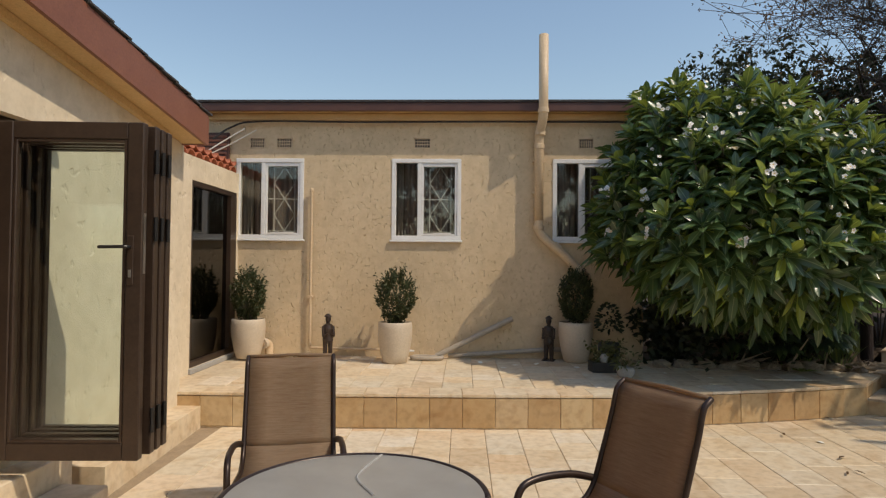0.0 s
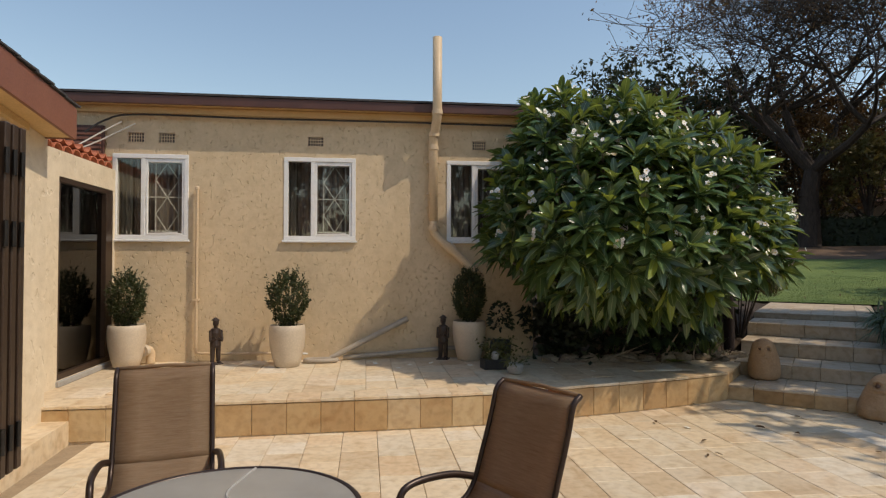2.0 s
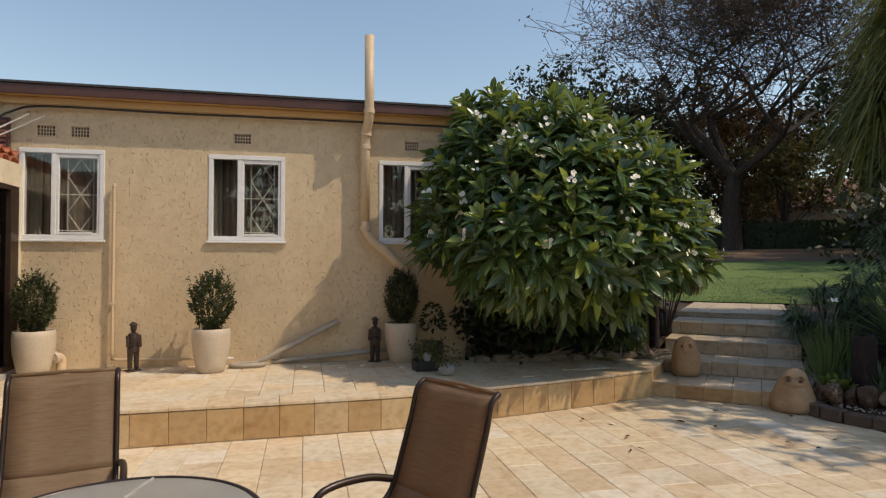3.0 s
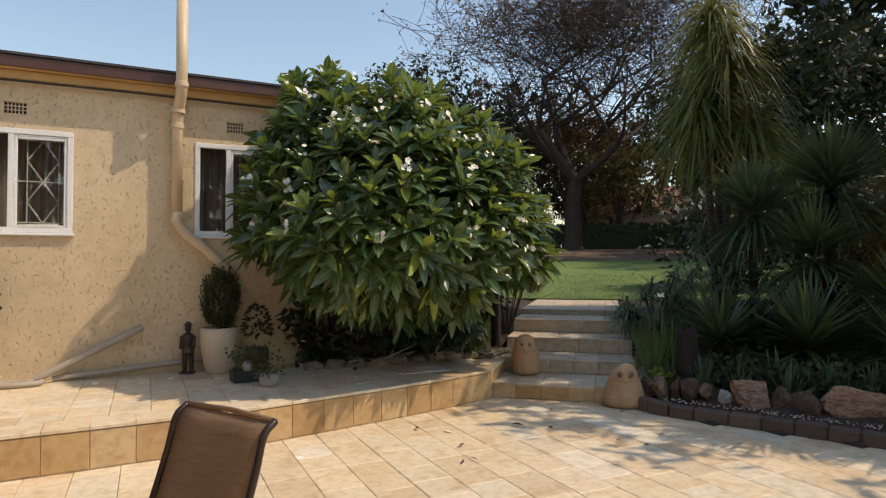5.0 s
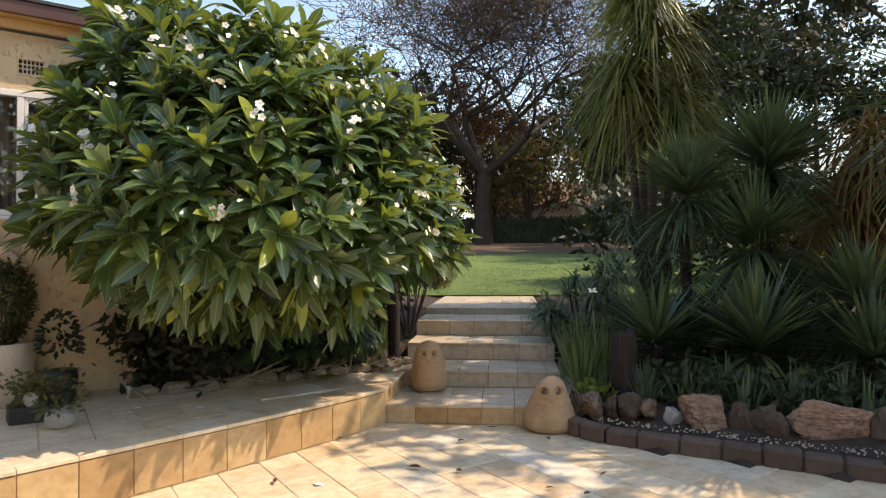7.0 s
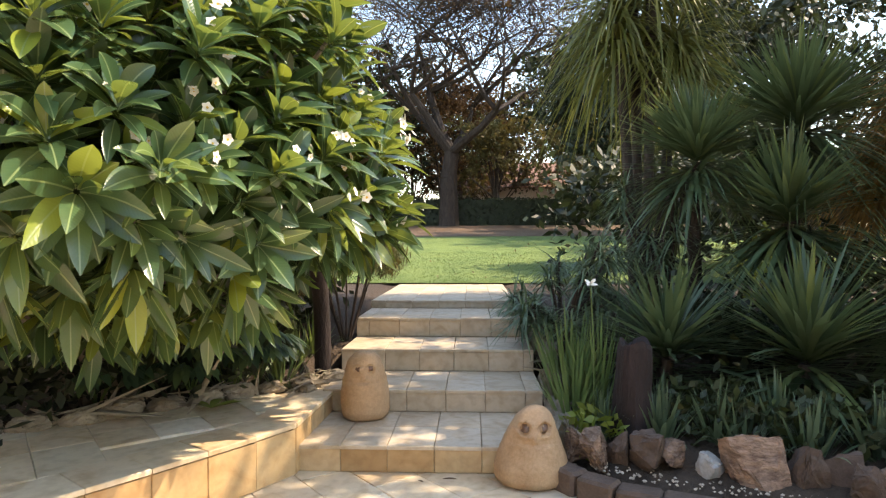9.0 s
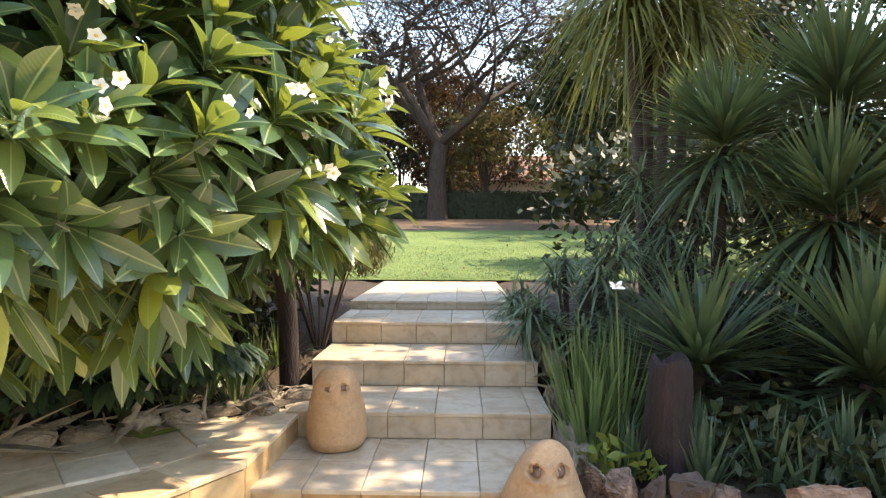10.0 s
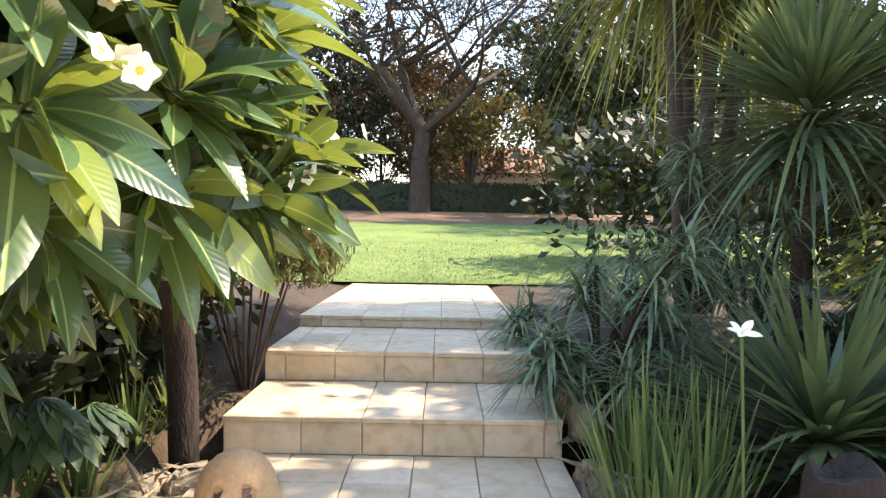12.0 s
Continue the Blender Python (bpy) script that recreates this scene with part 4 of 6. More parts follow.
for i in range(4):
    a = math.radians(20 + 90 * i)
    ca, sa = math.cos(a), math.sin(a)
    part("leg", tube(curve_points([(0.42 * ca, 0.42 * sa, 0.0), (0.33 * ca, 0.33 * sa, 0.30), (0.36 * ca, 0.36 * sa, 0.55), (0.42 * ca, 0.42 * sa, 0.708)], 5), 0.014, 8), M_FRAME, table, smooth=True)
    part("strut", tube(curve_points([(0.40 * ca, 0.40 * sa, 0.708), (0.2 * ca, 0.2 * sa, 0.673), (0.0, 0.0, 0.688)], 5), 0.010, 8), M_FRAME, table, smooth=True)

# ---------------------------------------------------------------- terrace things
TZ = 0.318


def box_shrub(rx, rz, seed, spiky):
    """Upright sprigs crowded with small leaves."""
    random.seed(seed)
    lv = Leaves()
    for i in range(330):
        d = rand_dir(-0.95, 1.0)
        p = Vector((d.x * rx * random.uniform(0.55, 1), d.y * rx * random.uniform(0.55, 1), rz * (1 + d.z * random.uniform(0.7, 1.0))))
        ax = Vector((d.x * 0.45, d.y * 0.45, 1.0)).normalized()
        ln = random.uniform(0.07, 0.13) * (1.5 if random.random() < spiky and d.z > 0.1 else 1)
        for k in range(11):
            q = p + ax * (ln * k / 11)
            ld = (ax * 0.7 + rand_dir() * 0.9).normalized()
            lv.leaf(q, ld, rand_dir(), random.uniform(0.028, 0.044), 0.0085, 0.0, 2, 0.3)
    return lv


def potted_shrub(x, y, rx, rz, seed, spiky, label, turn=0):
    pot = thing("planter", (x, y, TZ), label, "potted plant", "cream planters", turn=turn)
    prof = [(0.135, 0.0), (0.142, 0.004), (0.168, 0.10), (0.196, 0.24), (0.206, 0.34), (0.206, 0.42), (0.198, 0.475), (0.192, 0.482), (0.184, 0.478), (0.186, 0.43)]
    body = lathe(prof, 36)
    body.faces.ensure_lookup_table()
    part("pot", body, M_POT, pot, smooth=True)
    part("soil", lathe([(0.01, 0.43), (0.184, 0.434), (0.184, 0.445), (0.01, 0.45)], 20), M_SOIL, pot)
    sh = box_shrub(rx, rz, seed, spiky).make("shrub", M_BOX, pot, "clipped dark green box leaves", smooth=False, kind="stuff")
    sh.location.z = 0.40
    stem = bmesh.new()
    for k in range(6):
        a = k * 1.05
        rod((0.02 * math.cos(a), 0.02 * math.sin(a), 0.42), (0.10 * math.cos(a), 0.10 * math.sin(a), 0.80), 0.008, 0.004, 6, stem)
    part("stem", stem, M_BARK, pot)
    return pot


potted_shrub(-2.37, 6.87, 0.185, 0.30, 11, 0.8, "cream planter with an uneven box shrub beside dark window", 30)
potted_shrub(-0.53, 6.69, 0.225, 0.32, 12, 0.35, "cream planter with a rounded box shrub against the wall")
potted_shrub(1.66, 6.93, 0.19, 0.33, 13, 0.5, "cream planter with a shaded box shrub beside the drain", 80)


def carved_figure(x, y, turn, seed, label):
    bm = bmesh.new()
    for s in (-1, 1):
        rod((s * 0.035, 0, 0.03), (s * 0.032, 0, 0.22), 0.024, 0.032, 10, bm)
        ball((s * 0.037, -0.02, 0.022), (0.026, 0.045, 0.02), bm)
        rod((s * 0.062, -0.01, 0.40), (s * 0.068, -0.03, 0.27), 0.018, 0.016, 8, bm)
        rod((s * 0.068, -0.03, 0.275), (s * 0.015, -0.065, 0.31), 0.016, 0.014, 8, bm)
    lathe([(0.05, 0.19), (0.066, 0.22), (0.058, 0.29), (0.066, 0.37), (0.055, 0.415), (0.024, 0.43), (0.022, 0.45)], 14, bm)
    ball((0, -0.008, 0.485), (0.036, 0.042, 0.048), bm, 2, 0.1, seed)
    lathe([(0.042, 0.51), (0.05, 0.517), (0.030, 0.535), (0.012, 0.55)], 12, bm)
    box((-0.075, -0.07, 0.0), (0.075, 0.06, 0.014), 0.004, bm)
    ob = part("statue", bm, M_DARKWOOD, None, smooth=False)
    ob.matrix_basis = pose(x, y, TZ, 0, 0, turn)
    return tagged(ob, label, "statue", "carved figures")


carved_figure(-1.39, 6.92, 30, 3, "dark carved wooden figure standing by the wall")
carved_figure(1.34, 6.98, -20, 5, "dark carved wooden figure beside the shaded planter")

elbow = thing("pipe_elbow", (-2.16, 7.02, TZ), "cream plastic pipe elbow rising from the terrace", "pipe")
part("bend", tube(curve_points([(0, 0.02, 0), (0, 0.02, 0.11), (-0.01, -0.01, 0.16), (-0.03, -0.06, 0.17)], 5), 0.052, 16), M_PIPE, elbow, smooth=True)
part("socket", tube([(-0.028, -0.052, 0.17), (-0.045, -0.10, 0.165)], 0.066, 16), M_POT, elbow, "pale socket rim")
part("plug", tube([(-0.044, -0.098, 0.165), (-0.047, -0.108, 0.165)], 0.03, 12), M_PIPE, elbow)

tray = thing("plant_trough", (1.86, 6.25, TZ), "black plastic trough with small straggly plants", "pot")
part("trough", slab([(-0.15, -0.09), (0.15, -0.09), (0.17, 0.1), (-0.17, 0.1)], 0.0, 0.11), M_PLASTICPOT, tray)
lv = Leaves()
random.seed(21)
for i in range(70):
    p = Vector((random.uniform(-0.14, 0.14), random.uniform(-0.07, 0.08), 0.1))
    d = Vector((random.gauss(0, 0.4), random.gauss(0, 0.4), 1))
    for k in range(5):
        lv.leaf(p + d * (0.06 * k * random.uniform(0.5, 1)), rand_dir(-0.2, 1), rand_dir(), 0.05, 0.014, 0.2, 2)
lv.make("foliage", M_SHRUB, tray, kind="stuff")
part("stone", ball((-0.02, -0.05, 0.15), (0.05, 0.04, 0.06), None, 2, 0.3, 4), M_GREYPOT, tray, smooth=True)
gp = thing("grey_pot", (2.0, 5.92, TZ), "small grey concrete pot with a sprouting plant", "pot")
part("bowl", lathe([(0.06, 0), (0.085, 0.02), (0.095, 0.07), (0.085, 0.11), (0.075, 0.105)], 20), M_GREYPOT, gp, smooth=True)
lv = Leaves()
for i in range(60):
    d = rand_dir(0.1, 1)
    lv.leaf(Vector((d.x * 0.04, d.y * 0.04, 0.1)) + d * random.uniform(0, 0.18), (d + rand_dir() * 0.6), rand_dir(), 0.06, 0.012, 0.2, 2)
lv.make("foliage", M_SHRUB, gp)
# pot and near-black leaves added to stand for foliage in shadow
dp = thing("shadow_plant", (2.02, 6.75, TZ), "added dark pot and leaves standing in for shadowed foliage", "potted plant")
part("pot", lathe([(0.09, 0), (0.12, 0.05), (0.13, 0.2), (0.12, 0.26)], 20), M_PLASTICPOT, dp, smooth=True)
lv = Leaves()
for i in range(140):
    d = rand_dir(-0.2, 1)
    lv.leaf(Vector((0, 0, 0.45)) + Vector((d.x * 0.12, d.y * 0.08, d.z * 0.26)), (d + rand_dir() * 0.6), rand_dir(), 0.07, 0.018, 0.3, 2)
lv.make("foliage", M_DARKTREE, dp)

# ---------------------------------------------------------------- garden steps
LEVELS = [(7.28, 8.02, 0.167), (8.02, 8.665, 0.330), (8.665, 9.338, 0.513), (9.338, 10.20, 0.690), (10.20, 12.80, 0.775)]


def right_v(u):
    return 0.44 if u < 9.3 else 0.40


def step_z(u):
    return max([0.0] + [z for u0, u1, z in LEVELS if u >= u0])


stairs = tagged(thing("garden_steps", (0, 0, 0), "sandstone garden steps climbing to the lawn in dappled shade", "steps", kind="structure"), kind="structure")
for u0, u1, z in LEVELS:
    bm = bmesh.new()
    a = [uv(u0, -1.16), uv(u0, right_v(u0)), uv(u1, right_v(u1)), uv(u1, -1.16)]
    lowv = [bm.verts.new((p.x, p.y, -0.15)) for p in a]
    topv = [bm.verts.new((p.x, p.y, z - 0.022)) for p in a]
    bm.faces.new(topv)
    for i in range(4):
        bm.faces.new((lowv[i], lowv[(i + 1) % 4], topv[(i + 1) % 4], topv[i]))
    part("step_body", bm, M_GROUT, stairs)


OWL_T = (0, 0.03, 0.10, 0.25, 0.42, 0.58, 0.72, 0.83, 0.90, 0.955, 0.985, 1.0)
OWL_R = (0.78, 0.88, 0.97, 1.0, 0.96, 0.88, 0.77, 0.66, 0.54, 0.38, 0.22, 0.03)


def owl(at, h, r, turn, label, lean, taper=0.0):
    """Egg-shaped stone owl: two ringed eyes and a small beak cut into one block."""
    seg, rows = 56, 46
    vs, fs, slots = [], [], []
    for i in range(rows + 1):
        t = i / rows
        w = r * float(np.interp(t, OWL_T, OWL_R)) * (1 - taper * t)
        for k in range(seg):
            a = 2 * math.pi * k / seg
            p = Vector((w * math.cos(a), w * 0.92 * math.sin(a), h * t))
            p += Vector((1, 1, 0.3)) * 0.012 * noise.noise(p * 6 + Vector((turn, 0, 0)))
            p += Vector((1, 1, 0.3)) * 0.003 * noise.noise(p * 30)
            front = p.y < 0
            if front and 0.55 < t < 0.95:
                p.y *= 0.92
            if front:
                for ex in (-0.25, 0.25):
                    d = math.hypot(p.x - ex * r, p.z - 0.75 * h) / r
                    if d < 0.085:
                        p.y -= 0.07 * r
                    elif d < 0.15:
                        p.y += 0.08 * r
                    elif d < 0.23:
                        p.y -= 0.05 * r
                beak = max(abs(p.x) / (0.10 * r), abs(p.z - 0.64 * h) / (0.16 * r))
                if beak < 1:
                    p.y -= 0.16 * r * (1 - beak)
            p.x += lean * t * t * h
            vs.append(p)
    for i in range(rows):
        for k in range(seg):
            f = (i * seg + k, i * seg + (k + 1) % seg, (i + 1) * seg + (k + 1) % seg, (i + 1) * seg + k)
            c = sum((vs[q] for q in f), Vector()) / 4
            lx = lean * (c.z / h) ** 2 * h
            eye = c.y < 0 and any(math.hypot(c.x - lx - ex * r, c.z - 0.75 * h) < 0.095 * r for ex in (-0.25, 0.25))
            fs.append(f)
            slots.append(1 if eye else 0)
    fs += [tuple(range(seg))[::-1], tuple(rows * seg + k for k in range(seg))]
    slots += [0, 0]
    me = mesh_of("owl_statue", vs, fs, [M_OWL, M_OWLEYE], True, slots)
    ob = new("owl_statue", me)
    ob.matrix_basis = pose(*at, 0, 0, turn)
    return tagged(ob, label, "owl statue", "stone owls")


owl((5.02, 6.05, 0.171), 0.475, 0.175, -32, "carved sandstone owl sitting on the lowest step", 0.0)
owl((5.42, 4.82, 0.004), 0.44, 0.225, -40, "broad carved stone owl standing beside the steps", 0.05, 0.26)


def stone(at, radii, seed, mat, name, label, group, turn=0.0, rough=0.45):
    """A worn block: the hull of scattered points, its edges broken, its faces weathered."""
    rng = random.Random(int(seed * 100) + 7)
    bm = bmesh.new()
    for _ in range(13 if rough > 0.4 else 40):
        d = Vector((rng.gauss(0, 1), rng.gauss(0, 1), rng.gauss(0, 1))).normalized()
        k = rng.uniform(0.86, 1.08) if rough > 0.4 else rng.uniform(0.96, 1.02)
        bm.verts.new((d.x * radii[0] * k, d.y * radii[1] * k, max(-0.75, min(0.8, d.z * 1.15)) * radii[2] * k))
    r = bmesh.ops.convex_hull(bm, input=bm.verts)
    loose_v = [v for v in bm.verts if not v.link_faces]
    bmesh.ops.delete(bm, geom=loose_v, context='VERTS')
    bmesh.ops.bevel(bm, geom=list(bm.edges), offset=min(radii) * (0.05 if rough > 0.4 else 0.16), segments=2, affect='EDGES')
    bmesh.ops.triangulate(bm, faces=bm.faces)
    bmesh.ops.subdivide_edges(bm, edges=[e for e in bm.edges if e.calc_length() > min(radii) * 0.5], cuts=3, use_grid_fill=True)
    for v in bm.verts:
        v.co += v.co.normalized() * min(radii) * (0.14 * noise.noise(v.co * (7 / max(radii) * 0.3) + Vector((seed, 0, seed))) + (0.16 if rough > 0.4 else 0.05) * noise.noise(Vector((v.co.x, v.co.y, v.co.z * 2.2)) * (20 / max(radii) * 0.3) + Vector((0, seed, seed))))
    ob = part(name, bm, mat, None, smooth=False)
    ob.matrix_basis = pose(*at, 0, 0, turn)
    return tagged(ob, label, "rock", group)


random.seed(5)
for i, (u, dv, z, r) in enumerate([(7.62, 0.10, 0.16, (0.17, 0.12, 0.17)), (7.95, 0.10, 0.30, (0.19, 0.11, 0.20)), (8.25, 0.12, 0.42, (0.15, 0.10, 0.14)), (8.46, 0.09, 0.52, (0.12, 0.09, 0.12)), (8.7, 0.12, 0.62, (0.16, 0.10, 0.14)), (9.0, 0.10, 0.74, (0.14, 0.09, 0.13)), (9.3, 0.10, 0.84, (0.17, 0.10, 0.13)), (9.65, 0.12, 0.86, (0.18, 0.11, 0.13)), (10.1, 0.12, 0.88, (0.2, 0.11, 0.12))]):
    p = uv(u, right_v(u) + dv)
    stone((p.x, p.y, step_z(u) - 0.02), (r[0] * 1.15, r[1] * 0.9, r[2] * 0.9), i * 1.7, M_PALEROCK, "border_stone", "pale rounded stone edging the garden steps", "step border stones", 45 + random.uniform(-20, 20), 0.3)
# low stones holding the bed behind the terrace
for i in range(11):
    t = i / 10
    x, y = 5.05 - 2.45 * t, 6.62 - 0.10 * t + 0.45 * max(0, t - 0.72)
    stone((x, y, 0.345), (0.13, 0.075, 0.075 + 0.015 * math.sin(i * 2.3)), 20 + i * 1.3, M_PALEROCK, "border_stone", "rough pale stone holding back the shrub bed", "bed border stones", random.uniform(-15, 15), 0.3)
for i, (u, v, z) in enumerate([(8.02, -1.28, 0.36), (8.3, -1.30, 0.46)]):
    p = uv(u, v)
    stone((p.x, p.y, step_z(u) - 0.02), (0.11, 0.07, 0.09), 50 + i, M_PALEROCK, "border_stone", "rough pale stone edging the garden steps", "step border stones", 45, 0.3)

# kerb of the flower bed
random.seed(8)
y = 4.72
k = 0
while y > 0.6:
    ln = random.uniform(0.20, 0.27)
    a, b = Vector((bed_edge(y), y, 0)), Vector((bed_edge(y - ln), y - ln, 0))
    d = b - a
    o = part("kerb_stone", box((0, -0.07, -0.05), (d.length - 0.004, 0.07, 0.118 + random.uniform(-0.012, 0.012)), 0.016), M_EDGE, None)
    o.matrix_basis = pose(a.x + 0.06, a.y, 0, 0, 0, math.degrees(math.atan2(d.y, d.x)))
    tagged(o, "dark stone kerb block around the flower bed", "kerb", "bed kerb")
    y -= ln
for i, (x, y, r, t, dark) in enumerate([(5.66, 4.55, (0.17, 0.14, 0.17), 20, 0), (5.80, 4.30, (0.16, 0.13, 0.19), 60, 1), (6.10, 3.84, (0.24, 0.16, 0.24), -58, 0), (5.97, 4.05, (0.11, 0.09, 0.13), 0, 2), (6.33, 3.5, (0.15, 0.13, 0.18), 10, 1),
                                           (6.50, 3.12, (0.36, 0.19, 0.25), -58, 0), (6.80, 2.72, (0.19, 0.15, 0.20), 5, 1), (7.06, 2.3, (0.26, 0.17, 0.21), -50, 0), (7.5, 1.7, (0.28, 0.18, 0.2), -40, 1), (5.70, 4.72, (0.14, 0.12, 0.15), 0, 0),
                                           (5.78, 4.46, (0.13, 0.11, 0.20), 30, 1), (6.24, 3.66, (0.13, 0.12, 0.21), -20, 1), (6.30, 3.40, (0.12, 0.10, 0.17), 15, 1), (6.72, 2.88, (0.13, 0.12, 0.22), 40, 1), (5.90, 4.24, (0.14, 0.10, 0.16), 10, 0)]):
    r = tuple(q * 0.93 for q in r)
    stone((x + 0.03, y, 0.10 + r[2] * 0.55), r, 70 + i * 2.1, (M_ROCK, M_EDGE, M_GREYPOT)[dark], "garden_rock", ("brown quartzite rock in the flower bed", "dark weathered rock in the flower bed", "pale grey rock in the flower bed")[dark], "flower bed rocks", t, 0.55)
pv, pf = [], []
random.seed(9)
for i in range(420):
    y = random.uniform(1.2, 4.6)
    x = bed_edge(y) + random.uniform(0.15, 0.34)
    r = random.uniform(0.006, 0.014)
    a = random.uniform(0, 6.28)
    n0 = len(pv)
    for d in ((1, 0, 0), (-1, 0, 0), (0, 1, 0), (0, -1, 0), (0, 0, 0.7), (0, 0, -0.7)):
        pv.append((x + r * (d[0] * math.cos(a) - d[1] * math.sin(a) * 0.7), y + r * (d[0] * math.sin(a) + d[1] * math.cos(a) * 0.7), 0.125 + r * d[2]))
    pf += [(n0 + i0, n0 + i1, n0 + i2) for i0, i1, i2 in ((0, 2, 4), (2, 1, 4), (1, 3, 4), (3, 0, 4), (2, 0, 5), (1, 2, 5), (3, 1, 5), (0, 3, 5))]
tagged(part("pebbles", (pv, pf), M_PEBBLE, None), "white pebbles between the rocks and kerb", "pebbles", kind="stuff")

stump = thing("tree_stump", (6.06, 4.57, 0.16), "dark rotting tree stump among the flower bed plants", "stump")
random.seed(14)
bm = lathe([(0.15, 0.0), (0.13, 0.1), (0.115, 0.3), (0.11, 0.45), (0.105, 0.58), (0.09, 0.62), (0.05, 0.59)], 18)
for v in bm.verts:
    kf = 1 + 0.22 * noise.noise(Vector((v.co.x * 9, v.co.y * 9, v.co.z * 2.5)))
    v.co.x, v.co.y = v.co.x * kf, v.co.y * kf
    v.co.z += 0.05 * noise.noise(v.co * 14) * (v.co.z > 0.4)
part("trunk", bm, M_STUMP, stump)


# ---------------------------------------------------------------- frangipani
LOBES = [((2.66, 6.45, 2.34), (0.58, 0.64, 1.06)), ((3.25, 6.20, 2.10), (0.95, 1.00, 1.18)), ((3.95, 6.08, 1.92), (0.90, 0.92, 1.06)), ((4.52, 5.95, 1.75), (0.50, 0.56, 0.72)),
         ((3.25, 5.60, 1.85), (1.00, 0.68, 0.72)), ((4.10, 5.75, 1.62), (0.80, 0.50, 0.60)), ((2.35, 6.40, 2.00), (0.48, 0.60, 0.75))]


def in_lobes(p, k=0.93):
    return any(sum(((p[i] - c[i]) / (r[i] * k)) ** 2 for i in range(3)) < 1 for c, r in LOBES)


def obovate(s):
    return (0.08 + 0.92 * math.sin(math.pi * min(1, s ** 1.12 * 0.985)) ** 0.9) if s < 0.999 else 0.03


random.seed(31)
tips = []
tries = 0
while len(tips) < 560 and tries < 45000:
    tries += 1
    c, r = random.choice(LOBES)
    d = rand_dir()
    depth = random.choice((1.16, 1.09, 1.03, 1.0, 0.95, 0.88, 0.78))
    p = Vector([c[i] + r[i] * d[i] * depth for i in range(3)])
    nrm = Vector([d[i] / r[i] for i in range(3)]).normalized()
    if (depth > 0.95 and in_lobes(p)) or p.z < 0.95 + 0.22 * smooth01(5.7, 5.2, p.y) + 0.15 * smooth01(3.3, 2.7, p.x) + 0.45 * smooth01(3.8, 4.7, p.x) + 0.5 * smooth01(2.7, 2.0, p.x) or (p.x < 2.75 and p.y > 6.92) or p.x < 1.85:
        continue
    if any((p - q).length < 0.215 for q, _ in tips):
        continue
    tips.append((p, nrm))

bush = thing("frangipani_tree", (3.45, 6.95, 0.34), "large frangipani shrub with glossy green leaves and white flowers", "tree")
trunk = bmesh.new()
root = Vector((0, 0, -0.05))
for k in range(7):
    a = k * 0.9
    top = Vector((0.55 * math.cos(a) * 1.3, -0.35 + 0.4 * math.sin(a), 0.9 + 0.12 * (k % 3)))
    tube(curve_points([root + Vector((0.06 * math.cos(a), 0.06 * math.sin(a), 0)), top * 0.45 + Vector((0, 0, 0.1)), top], 4), [0.055 - 0.002 * i for i in range(9)], 8, trunk)
part("trunk", trunk, M_LIMB, bush, smooth=True)
part("trunk", tube(curve_points([(1.64, -0.10, -0.05), (1.61, -0.14, 0.5), (1.50, -0.25, 0.95), (1.25, -0.42, 1.35)], 5), 0.066, 10), M_STUMP, bush, "dark rough stem", smooth=True)
limbs = bmesh.new()
base = Vector((3.45, 6.95, 0.34))
for p, nrm in tips[::3]:
    q = (p - nrm * 0.06) - base
    rod(q * 0.42 + Vector((0, -0.05, 0.15)), q, 0.022, 0.013, 5, limbs, False)
part("limb", limbs, M_LIMB, bush)

leaf_meshes = []
for k in range(7):
    one = Leaves()
    one.leaf(Vector((0, 0, 0)), Vector((0, 1, 0.0)), Vector((0, 0, 1)), 0.30, 0.038 + 0.004 * (k % 4), 0.10 + 0.07 * (k % 3), 9, 0.30, obovate, 0.06)
    leaf_meshes.append(one.mesh("leaf", M_FRANGI))

crown = Leaves()
near_leaves = []
for p, nrm in tips:
    local = p - base
    ax = (nrm * 0.75 + Vector((0, 0, 0.70 if p.z > 1.6 else 0.25 if p.z > 1.3 else -0.2))).normalized()
    a0 = random.uniform(0, 6.28)
    s1 = ax.orthogonal().normalized()
    s2 = ax.cross(s1)
    count = random.randint(17, 23)
    close = p.x > 3.3 and p.y < 5.55
    for k in range(count):
        a = a0 + k * 2.4
        t = k / count
        out = s1 * math.cos(a) + s2 * math.sin(a)
        d = (ax * (0.95 - 1.15 * t) + out * (0.45 + 0.75 * t)).normalized()
        ln = random.uniform(0.20, 0.32) * (0.65 + 0.35 * math.sin(math.pi * min(1, 0.25 + t * 0.8)))
        b = local - ax * (0.10 * t) + out * 0.012
        wd = random.uniform(0.040, 0.052) * (ln / 0.28)
        if close and len(near_leaves) < 300:
            near_leaves.append((b, d, ax, ln))
        else:
            crown.leaf(b, d, ax if abs(d.dot(ax)) < 0.97 else out, ln, wd, random.uniform(0.10, 0.38), 8 if p.x > 2.9 and p.y < 6 else 5, 0.30, obovate, 0.06)
crown.make("crown", M_FRANGI, bush, kind="stuff")
for b, d, ax, ln in near_leaves:
    x = d.cross(ax)
    x = x.normalized() if x.length > 1e-3 else d.orthogonal().normalized()
    z = x.cross(d)
    o = part("leaf", random.choice(leaf_meshes), M_FRANGI, bush)
    o.matrix_basis = Matrix.Translation(b) @ Matrix((x, d, z)).transposed().to_4x4() @ Matrix.Scale(ln / 0.30, 4)

